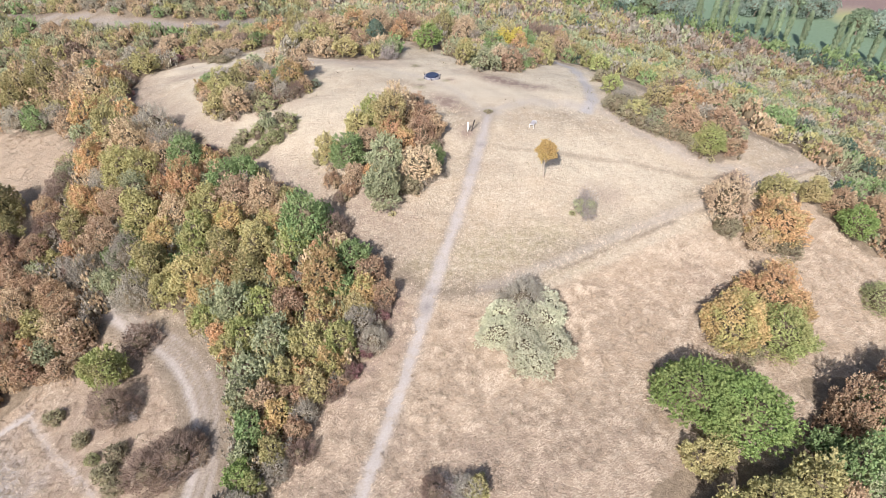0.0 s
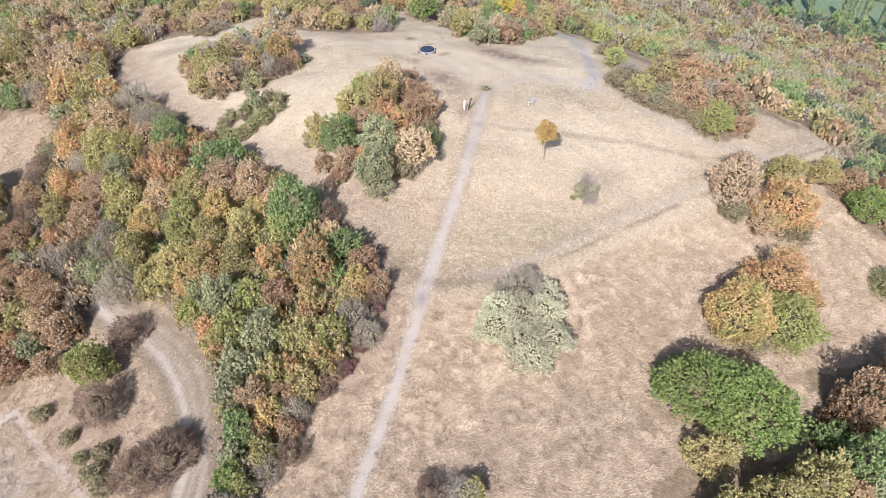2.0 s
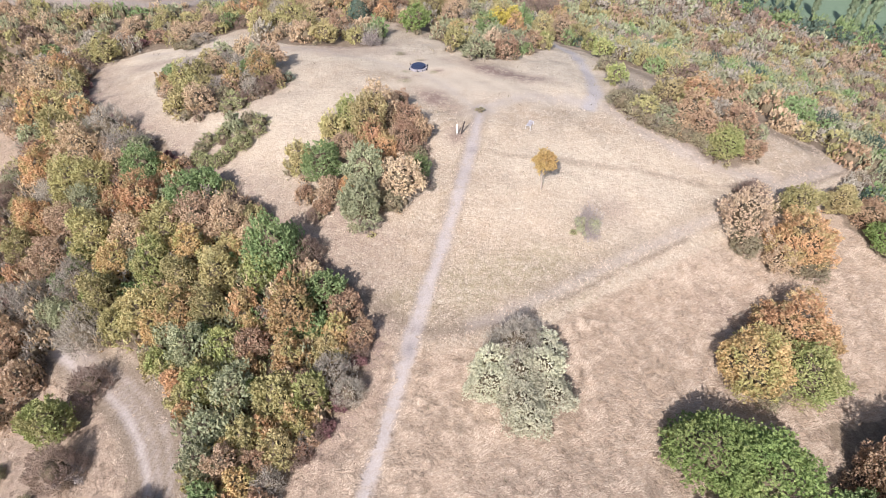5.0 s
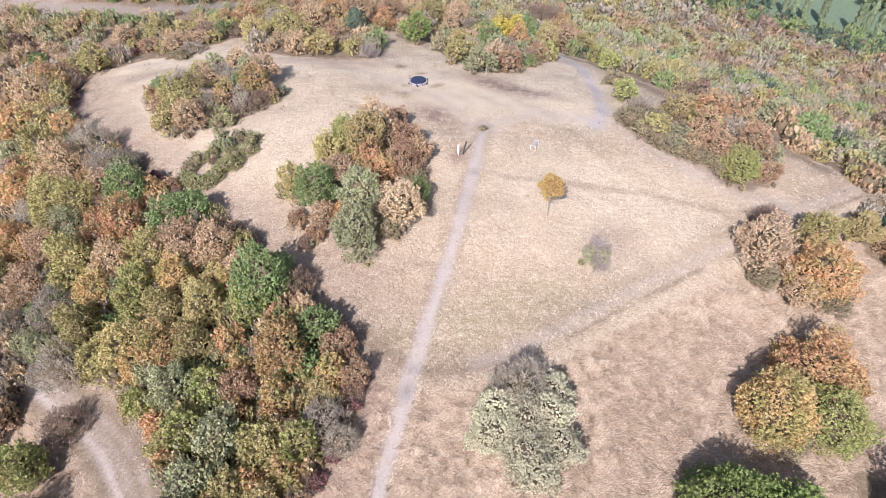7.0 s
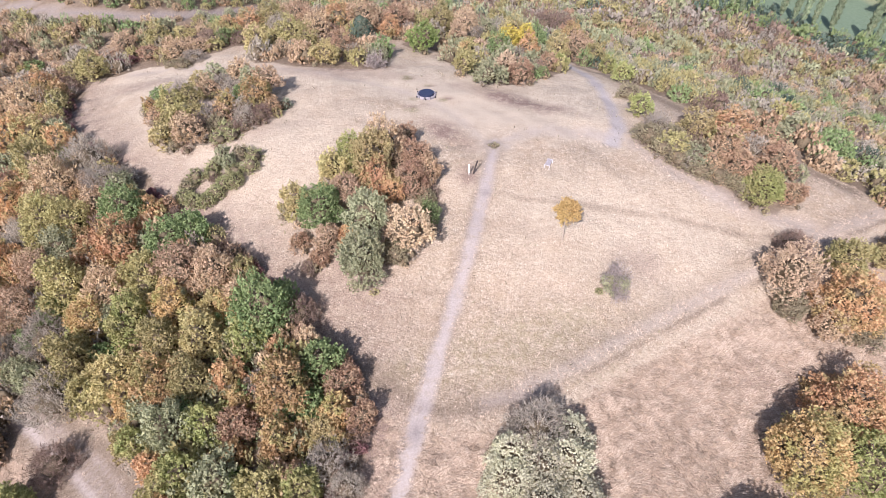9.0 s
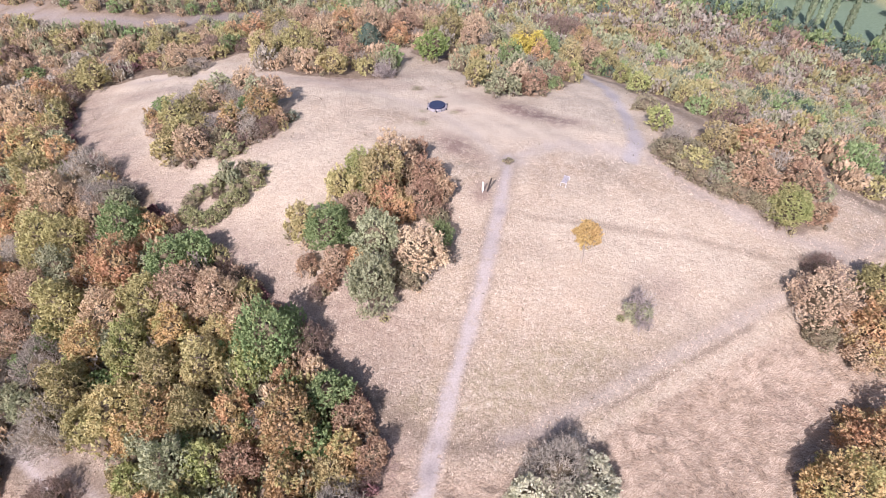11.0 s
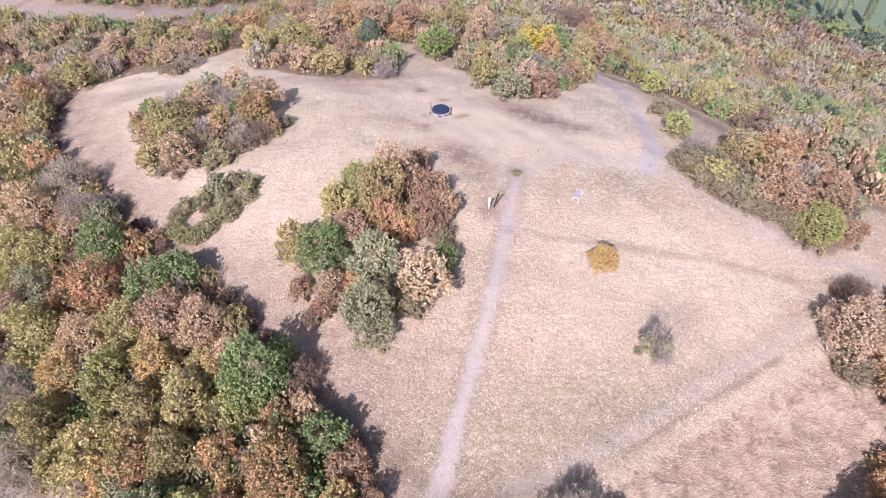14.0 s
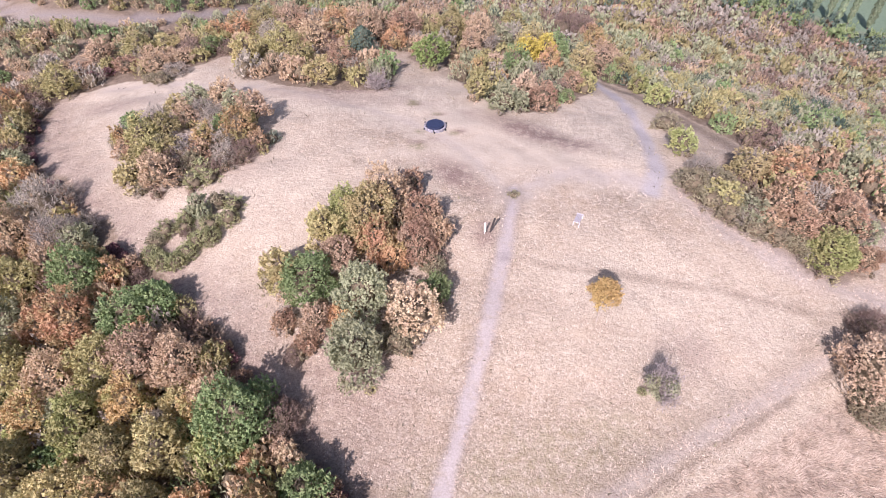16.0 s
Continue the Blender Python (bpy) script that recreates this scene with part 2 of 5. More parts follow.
CLEARING = [(-33.9, 38.8), (-28.2, 35.5), (-23.5, 33.3), (-18.6, 29), (-16.8, 24.5), (-16.6, 8), (-22, -12), (-42, -12), (-42, 26.9), (-38.3, 31.2), (-33.7, 32.4)]
FOOTPATH = smooth([(-26, -60), (-16, -20), (-8.6, 8), (-5.6, 18.6), (-4.0, 23.9), (-2.9, 28.1), (-1.9, 32.5), (-0.8, 37.3), (0.5, 41.8), (1.9, 46.4), (3.2, 51.8), (4.4, 57.5), (5.3, 61.5), (5.8, 65.4)])
RING = smooth([(-9.5, 42), (-6.2, 39.8), (-3.6, 37.9), (-1.0, 36.2), (2.2, 36.0), (5.6, 36.8), (9.7, 38.7), (16.2, 42.6), (22.9, 46.4), (29, 49.9), (36, 54), (44, 58), (47, 60)])
EDGE = smooth(MEADOW[4:16])
RING_INNER = [(x - 0.45, y + 0.8) for x, y in RING]
RING_LANE = [(x - 0.15, y + 0.35) for x, y in RING if x > 3]
# A thin broken dark line along the outer side of the ring track
RING_DARK_LINE = [(x + 0.2, y - 0.45) for x, y in RING if x > 5]
RING_OUTER = [(x + 0.7, y - 1.3) for x, y in RING if x > 8]
RING_WEST = [(x, y) for x, y in RING if x < 8]
SIDE = smooth([(4.6, 57.2), (7.4, 56.3), (11.4, 55.7), (14.6, 55.6), (20.4, 55.1), (24.7, 54.4), (29.2, 53.6), (36, 54.5)])
RIM = smooth([(20.5, 66), (23, 62), (26, 59.2), (30, 56.8), (36, 55.5)])
ROAD = smooth([(15, 125), (17, 108), (19.4, 96), (20.3, 90), (20.7, 83.6), (20.6, 76.9), (20.2, 71.8), (19.6, 68.2), (18.5, 65.8)])
OUTER = smooth([(19.6, 96), (22.3, 92.5), (25.9, 85.5), (29.0, 77.7), (31.5, 73), (37, 67), (44, 62.5)])
TRACK = smooth([(-36, 40), (-33.9, 38.4), (-28.0, 34.4), (-24.0, 31.4), (-20.7, 27.0), (-19.3, 23.4), (-18.6, 19.5), (-19, 8), (-28, -20), (-44, -60)])
TRACK_EDGE = smooth([(-33.4, 39), (-27.5, 36.0), (-22.1, 32.0), (-19.1, 28.2), (-17.6, 22.7), (-17.0, 19.3), (-17.4, 8), (-26, -20), (-42, -60)])
FAR_ROAD = smooth([(-140, 140), (-108, 124), (-92, 120.5), (-82, 116), (-71, 111.6), (-63, 108.4), (-52.5, 107.6), (-43, 111), (-37, 116.3), (-31.4, 123.4), (-25, 135), (-10, 165), (4, 182), (12, 175.5), (22, 166)])
TRACK_MIDDLE = [((a + c) / 2, (b + d) / 2) for (a, b), (c, d) in zip(TRACK[4:], TRACK_EDGE)]
PALE_EDGE = smooth([(-44, 23.5), (-39.2, 26.9), (-37.3, 28.5)])
TRAIL = smooth([(-37.3, 28.5), (-35.9, 27.1), (-33.0, 24.7), (-29.6, 22.4), (-26.4, 20.1), (-23, 15)])
SUMMIT_WAY = smooth([(5.5, 64), (2, 70), (-4, 76), (-14, 81), (-24, 85.5), (-34, 90), (-44, 89)])
CROSS_WAY = smooth([(5.5, 64), (9, 67), (14, 68), (19, 67)])


def band(x, y, line, half, soft, seed):
    """1 on a way of that half width, fading over soft metres with a ragged edge."""
    d = off_line(x, y, line) + (value_noise(x, y, 0.9, seed) - 0.5) * soft * 1.2 + (value_noise(x, y, 3.5, seed + 9) - 0.5) * soft
    return np.clip((half + soft - d) / (2 * soft), 0, 1)


def blob(x, y, cx, cy, rx, ry, turn=0.0):
    c, s = math.cos(radians(turn)), math.sin(radians(turn))
    u, v = ((x - cx) * c + (y - cy) * s) / rx, (-(x - cx) * s + (y - cy) * c) / ry
    return np.clip(1.5 - np.sqrt(u * u + v * v) - 0.7 * value_noise(x, y, 1.7, 21) + 0.2, 0, 1)


def beyond_poplars(x, y):
    """Metres past the near edge of the crop field."""
    return (x - 87) * 0.574 + (y - 196) * 0.815 - 0.38 * (y - 180) + 1.6


def masks(x, y):
    mx, my = x + 2.4 * (value_noise(x, y, 2.3, 5) - 0.5), y + 2.4 * (value_noise(x, y, 2.3, 6) - 0.5)
    ways = np.minimum.reduce([off_line(x, y, w) for w in (ROAD, OUTER, TRACK, TRACK_EDGE)])
    open_land = inside(mx, my, MEADOW) | inside(mx, my, WEST_PATCH) | inside(mx, my, CLEARING) | (ways < 1.6) | (off_line(x, y, FAR_ROAD) < 1.0)
    s = beyond_poplars(x, y)
    crop = (s > 0) & (s < 40) & (x > 60)
    ploughed = (s >= 44) & (x > 60)
    verge = (s >= 40) & (s < 44) & (x > 60)
    m = dict(litter=(~open_land & ~crop & ~ploughed & ~verge) * 1.0, crop=crop * 1.0, ploughed=ploughed * 1.0, verge=verge * 1.0)
    m["path"] = np.maximum.reduce([0.8 * band(x, y, TRAIL, 0.25, 0.25, 20), band(x, y, PALE_EDGE, 0.4, 0.2, 19), band(x, y, FOOTPATH, 0.56, 0.26, 1), 0.4 * band(x, y, RING_LANE, 0.55, 0.3, 2), 0.95 * band(x, y, TRACK, 0.32, 0.2, 4), 0.6 * band(x, y, TRACK_EDGE, 0.2, 0.2, 17), 0.45 * band(x, y, TRACK_MIDDLE, 0.2, 0.2, 27),
                                   0.3 * band(x, y, SUMMIT_WAY, 0.5, 0.5, 5), 0.5 * band(x, y, CROSS_WAY, 0.8, 0.9, 6), 0.5 * band(x, y, RIM, 0.9, 0.7, 7)])
    m["gravel"] = np.maximum.reduce([band(x, y, ROAD, 0.75, 0.4, 11), 0.8 * blob(x, y, -36.6, 21.6, 5.2, 3.6, -40)])
    m["russet"] = np.maximum.reduce([1.0 * blob(x, y, 8.6, 75, 6.5, 1.8, -28), 1.0 * blob(x, y, 0.6, 66.4, 3.6, 1.6, -42), 1.0 * blob(x, y, -10.5, 84.5, 6, 1.8, 10), 0.5 * blob(x, y, -13, 82, 9, 2.5, -8), 0.5 * blob(x, y, 17.5, 49.5, 3.2, 2.4),
                                     0.6 * blob(x, y, -8, 48, 5, 3), 0.5 * blob(x, y, -30, 25, 10, 10), 0.5 * blob(x, y, 3, 16, 24, 8.5), 0.15 * blob(x, y, -54, 56, 6, 7), 0.6 * blob(x, y, -40, 84, 5, 2), 0.85 * band(x, y, EDGE, 1.6, 1.2, 15),
                                     0.9 * blob(x, y, -1.3, 77.4, 0.9, 0.4), 0.9 * blob(x, y, 0.9, 74.0, 0.8, 0.5), 0.9 * blob(x, y, -3.4, 71.6, 1.1, 0.6), 0.8 * blob(x, y, -1.7, 72.4, 0.7, 0.4), 0.9 * blob(x, y, -4.0, 80.2, 0.8, 0.6), 0.8 * blob(x, y, 2.8, 59.3, 1.0, 1.5), 0.55 * blob(x, y, -7, 45.5, 7, 3.5, -20), 0.45 * band(x, y, EDGE, 3.6, 1.5, 51), 0.4 * blob(x, y, -24, 68, 8, 3), 0.5 * blob(x, y, 26, 40, 3, 2)])
    # Darker bands along the ways, and a thin broken line beside the ring
    m["dirt"] = np.maximum.reduce([0.55 * band(x, y, SIDE, 0.25, 0.25, 8), 0.9 * band(x, y, TRACK_EDGE, 1.4, 0.5, 9), 0.9 * band(x, y, TRACK, 1.5, 0.5, 16), 0.75 * band(x, y, OUTER, 1.0, 0.5, 14),
                                   0.4 * band(x, y, RING_INNER, 0.8, 0.8, 13), 0.75 * band(x, y, RING_DARK_LINE, 0.2, 0.12, 29) * np.clip(2.4 * value_noise(x, y, 2.6, 41) - 0.3, 0, 1), 0.8 * band(x, y, RING_WEST, 0.7, 0.5, 33), 0.4 * band(x, y, FOOTPATH, 0.9, 0.4, 37), 0.5 * band(x, y, RIM, 0.25, 0.25, 18)])
    m["damp"] = np.maximum.reduce([0.75 * band(x, y, FAR_ROAD, 1.2, 0.3, 12), 0.9 * blob(x, y, -1.4, 34.4, 0.6, 1.1, -14), 0.8 * blob(x, y, 4.5, 56.8, 0.6, 0.6), 0.5 * blob(x, y, -1.0, 36.2, 0.6, 0.5)])
    m["worn"] = np.maximum.reduce([0.95 * blob(x, y, 5, 70.5, 11, 5.5, -12), 0.8 * blob(x, y, 0, 75.5, 7, 4.5), 0.8 * band(x, y, SUMMIT_WAY, 1.2, 1.0, 5), 0.8 * band(x, y, CROSS_WAY, 1.6, 1.2, 6)])
    # Blobs brighten the upper meadow by colour, against weak sun on its slopes
    m["bare"] = np.maximum.reduce([0.8 * blob(x, y, -21, 67, 22, 12, -35), 0.75 * blob(x, y, 17, 53, 15, 8, -12), 0.5 * band(x, y, RING_OUTER, 0.5, 0.5, 35), 1.0 * blob(x, y, -36, 88, 17, 9, -20), 1.0 * blob(x, y, -8, 82, 24, 9), 1.0 * blob(x, y, 16, 80, 9, 15)])
    m["lush"] = np.maximum.reduce([0.38 * blob(x, y, 7, 41, 9, 3.2, 12), 0.38 * blob(x, y, -2, 38.6, 5, 1.6), 0.9 * blob(x, y, -3.2, 70.9, 0.9, 0.7), 0.9 * blob(x, y, -1.6, 77.6, 0.7, 0.5), 0.9 * blob(x, y, 0.3, 73.6, 0.7, 0.5),
                                   0.9 * blob(x, y, -3.0, 73.8, 0.6, 0.5), 0.9 * blob(x, y, -4.2, 80.3, 0.7, 0.8)])
    below = inside(mx, my, MEADOW) * np.clip((off_line(x, y, RING) - 1.2) / 1.5, 0, 1) * (y < 36 + 0.55 * np.maximum(x - 8, 0))
    m["long"] = np.maximum(below, (inside(mx, my, CLEARING) | inside(mx, my, WEST_PATCH)) * (np.minimum(off_line(x, y, TRACK), off_line(x, y, TRACK_EDGE)) > 1.3)) * (1 - m["dirt"])
    for k in ("bare", "worn", "long", "russet", "lush", "dirt"):
        m[k] = m[k] * open_land
    return m


def steps(lo, hi, fine, far):
    """Grid lines: evenly spaced from lo to hi, ever wider out to far."""
    mid = list(np.arange(lo, hi + fine / 2, fine))
    out, d = [], fine
    p = 0.0
    while p < far:
        d *= 1.13
        p += d
        out.append(p)
    return np.array([lo - v for v in reversed(out)] + mid + [mid[-1] + v for v in out])


def build_ground():
    xs, ys = steps(-46, 46, 0.36, 4200), steps(14, 96, 0.36, 4200)
    gx, gy = [a.ravel() for a in np.meshgrid(xs, ys)]
    gz = ground_z(gx, gy)
    m = masks(gx, gy)
    gz = gz - 0.07 * m["path"] - 0.05 * m["gravel"]
    co = np.column_stack([gx, gy, gz])
    nx, ny = len(xs), len(ys)
    i = (np.arange(ny - 1)[:, None] * nx + np.arange(nx - 1)[None, :]).ravel()
    quads = np.column_stack([i, i + 1, i + nx + 1, i + nx])
    mean = {k: v[quads].mean(1) for k, v in m.items()}
    cx, cy = gx[quads].mean(1), gy[quads].mean(1)
    near = {"footpath": off_line(cx, cy, FOOTPATH) < 1.4, "ring_track": off_line(cx, cy, RING) < 2, "cart_track": off_line(cx, cy, TRACK) < 1}
    owner = np.zeros(len(quads), int)
    names = ["ground", "footpath", "ring_track", "cart_track", "gravel_road", "field"]
    owner[near["ring_track"] & (mean["path"] > 0.3)] = 2
    owner[near["footpath"] & (mean["path"] > 0.4)] = 1
    owner[near["cart_track"] & (mean["path"] > 0.4)] = 3
    owner[mean["gravel"] > 0.45] = 4
    owner[(mean["crop"] + mean["ploughed"]) > 0.5] = 5
    labels = ["dry straw-coloured grass over a flat-topped hill", "pale trodden earth footpath through dry grass", "faint curved grassy track with worn wheel marks",
              "light brown rutted earth track beside the wood", "grey gravel road with pale wheel lanes", "flat green crop field and brown ploughed land"]
    for k, name in enumerate(names):
        q = quads[owner == k]
        used, back = np.unique(q, return_inverse=True)
        me = bpy.data.meshes.new(name)
        me.from_pydata(co[used].tolist(), [], back.reshape(-1, 4).tolist())
        for key, v in m.items():
            me.attributes.new(key, "FLOAT", "POINT").data.foreach_set("value", v[used].astype(np.float32))
        me.polygons.foreach_set("use_smooth", np.ones(len(q), bool))
        me.materials.append(GROUND)
        tagged(new(name, me), labels[k], name.replace("_", " "), kind="structure")


build_ground()

# ---- plants ----


def sheet(name, co, faces, material, inner=None):
    """A mesh of loose triangles or quads from arrays; inner: the faces that are the dark, shade-coloured heart of a
    plant.
    """
    me = bpy.data.meshes.new(name)
    me.vertices.add(len(co))
    me.vertices.foreach_set("co", np.asarray(co, np.float32).ravel())
    n, k = faces.shape
    me.loops.add(n * k)
    me.loops.foreach_set("vertex_index", np.asarray(faces, np.int32).ravel())
    me.polygons.add(n)
    me.polygons.foreach_set("loop_start", np.arange(0, n * k, k, dtype=np.int32))
    me.update(calc_edges=True)
    me.materials.append(material)
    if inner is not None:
        me.materials.append(DARK_HEART)
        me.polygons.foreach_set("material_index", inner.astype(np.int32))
    return me


def unit(v):
    return v / np.maximum(np.linalg.norm(v, axis=1, keepdims=True), 1e-9)


def leaves(rng, at, out, length, width, loose=0.6, rise=0.0):
    """Pointed leaf sprays at points, facing roughly outwards: corners and triangles."""
    n = len(at)
    o = unit(out + loose * rng.normal(size=(n, 3)))
    t = unit(np.cross(o, rng.normal(size=(n, 3))) + rise * np.array([0, 0, 1.0]))
    b = unit(np.cross(o, t))
    size = rng.uniform(0.55, 1.35, (n, 1))
    L, W = t * length * size / 2, b * width * size / 2
    co = np.stack([at - L - W, at - L * 0.6 + W, at + L], 1).reshape(-1, 3)
    return co, np.arange(n * 3).reshape(-1, 3)


def lobed(rng, count, lobes, radius, top, bottom, spread=0.6, puff=0.45, taper=0.3):
    """Points and outward directions on a crown of many rounded lobes."""
    k = np.arange(lobes) + rng.uniform(-0.35, 0.35, lobes)
    zc = 1 - 1.75 * (k + 0.5) / lobes
    ang = k * 2.39996 + rng.uniform(-0.5, 0.5, lobes)
    s = np.sqrt(np.clip(1 - zc * zc, 0, 1))
    mid, half = (top + bottom) / 2, (top - bottom) / 2
    reach = rng.uniform(0.6, 1.28, lobes)
    c = np.column_stack([s * np.cos(ang) * radius * spread * reach, s * np.sin(ang) * radius * spread * reach, mid + zc * half * spread * reach])
    c[:, :2] *= (1 - taper * np.clip(zc, 0, 1))[:, None]
    r = radius * puff * rng.uniform(0.5, 1.4, lobes)
    which = rng.choice(lobes, count * 2, p=r * r / (r * r).sum())
    d = unit(rng.normal(size=(count * 2, 3)))
    d[:, 2] = np.where(d[:, 2] < -0.25, -d[:, 2], d[:, 2])
    p = c[which] + d * (r[which] * rng.uniform(0.6, 1.12, count * 2))[:, None] * np.array([1, 1, min(1.0, half / radius * 1.05)])
    dist = np.linalg.norm(p[:, None, :] - c[None], axis=2) / r
    dist[np.arange(len(p)), which] = 9
    keep = np.nonzero(dist.min(1) > 0.7)[0][:count]
    return p[keep], d[keep], c, r


def reach(d, c, r, mid):
    """How far the union of the lobes goes from the crown's middle along directions, and which lobe ends there (-1: none)."""
    rel = c - np.array([0, 0, mid])
    along = d @ rel.T
    left = r[None, :] ** 2 - ((rel ** 2).sum(1)[None, :] - along ** 2)
    ends = np.where(left > 0, along + np.sqrt(np.maximum(left, 0)), 0.0)
    far = ends.max(1)
    least = 0.85 * np.median(far)
    return np.maximum(far, least), np.where(far > least, ends.argmax(1), -1)


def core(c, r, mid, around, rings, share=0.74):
    """The heart of a crown, deep under its leaves: one dark skin round all lobes for inner branches and their shade, as
    corners and triangles.
    """
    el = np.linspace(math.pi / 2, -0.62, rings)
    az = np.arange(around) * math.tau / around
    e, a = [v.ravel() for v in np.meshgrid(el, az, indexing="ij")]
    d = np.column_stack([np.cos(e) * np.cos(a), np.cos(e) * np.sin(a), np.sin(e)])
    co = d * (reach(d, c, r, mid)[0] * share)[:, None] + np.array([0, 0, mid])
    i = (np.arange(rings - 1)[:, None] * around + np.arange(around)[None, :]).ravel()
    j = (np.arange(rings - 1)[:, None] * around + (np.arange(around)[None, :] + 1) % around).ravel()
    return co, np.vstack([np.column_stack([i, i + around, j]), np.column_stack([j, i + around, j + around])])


def canopy(rng, count, c, r, mid):
    """Points spread evenly over the outer face of the lobes, and the way each faces."""
    d = unit(rng.normal(size=(count * 4, 3)))
    d = d[d[:, 2] > -0.5]
    far, which = reach(d, c, r, mid)
    keep = np.nonzero(rng.uniform(0, 1, len(d)) < (far / far.max()) ** 2 * 1.6)[0][:count]
    p = d[keep] * (far[keep] * rng.uniform(0.74, 1.04, len(keep)))[:, None] + np.array([0, 0, mid])
    lobe = which[keep][:, None]
    return p, unit(np.where(lobe < 0, d[keep], p - c[which[keep]] + 0.3 * d[keep]))


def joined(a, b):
    """A dark heart and its leaves as one: corners, triangles and which of these are the heart's."""
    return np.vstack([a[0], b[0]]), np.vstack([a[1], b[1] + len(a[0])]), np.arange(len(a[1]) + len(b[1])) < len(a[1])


def sprigs(rng, at, out, each, reach, length, width, up=0.75):
    """Upright tufts of leaf sprays along short twigs that start at points of the crown."""
    way = unit(out * 0.6 + np.array([0, 0, up]) + 0.35 * rng.normal(size=at.shape))
    way, base, face = np.repeat(way, each, 0), np.repeat(at, each, 0), np.repeat(out, each, 0)
    n = len(way)
    s = rng.uniform(-0.35, 1, (n, 1))
    p = base + way * s * reach + rng.normal(size=(n, 3)) * reach * 0.22 * (1.15 - s)
    t = unit(way + 0.5 * rng.normal(size=(n, 3)))
    b = unit(np.cross(t, face + 0.6 * rng.normal(size=(n, 3))))
    size = rng.uniform(0.6, 1.3, (n, 1))
    L, W = t * length * size / 2, b * width * size / 2
    return np.stack([p - L - W, p - L * 0.5 + W, p + L], 1).reshape(-1, 3), np.arange(n * 3).reshape(-1, 3)


def stem(a, b, ra, rb, sides=5):
    """A tapered limb from a to b: corners and quads."""
    a, b = np.asarray(a, float), np.asarray(b, float)
    axis = (b - a) / max(np.linalg.norm(b - a), 1e-6)
    u = np.cross(axis, [0.3, 0.9, 0.2] if abs(axis[2]) > 0.9 else [0, 0, 1.0])
    u /= np.linalg.norm(u)
    v = np.cross(axis, u)
    an = np.arange(sides) * 2 * math.pi / sides
    ring = np.cos(an)[:, None] * u + np.sin(an)[:, None] * v
    co = np.vstack([a + ring * ra, b + ring * rb])
    j = np.arange(sides)
    return co, np.column_stack([j, (j + 1) % sides, (j + 1) % sides + sides, j + sides])


def gather(pieces):
    co, quads, n = [], [], 0
    for c, q in pieces:
        co.append(c)
        quads.append(q + n)
        n += len(c)
    return np.vstack(co), np.vstack(quads)


def limbs(rng, top, centres, thick, lean=0.08):
    """A bent trunk with limbs that reach for the lobes of the crown."""
    pts = [np.array([0, 0, -0.15])]
    for k in range(1, 4):
        pts.append(np.array([rng.normal() * lean, rng.normal() * lean, top * 0.75 * k / 3]))
    out = [stem(pts[k], pts[k + 1], thick * (1.3 - 0.35 * k), thick * (0.95 - 0.35 * k), 7) for k in range(3)]
    for c in centres[:14]:
        f = rng.uniform(0.35, 0.95)
        base = pts[1] * (1 - f) + pts[3] * f
        bend = (base + c) / 2 + np.array([0, 0, -0.05 * top])
        out += [stem(base, bend, thick * 0.45, thick * 0.28, 4), stem(bend, c, thick * 0.28, thick * 0.08, 4)]
    return gather(out)


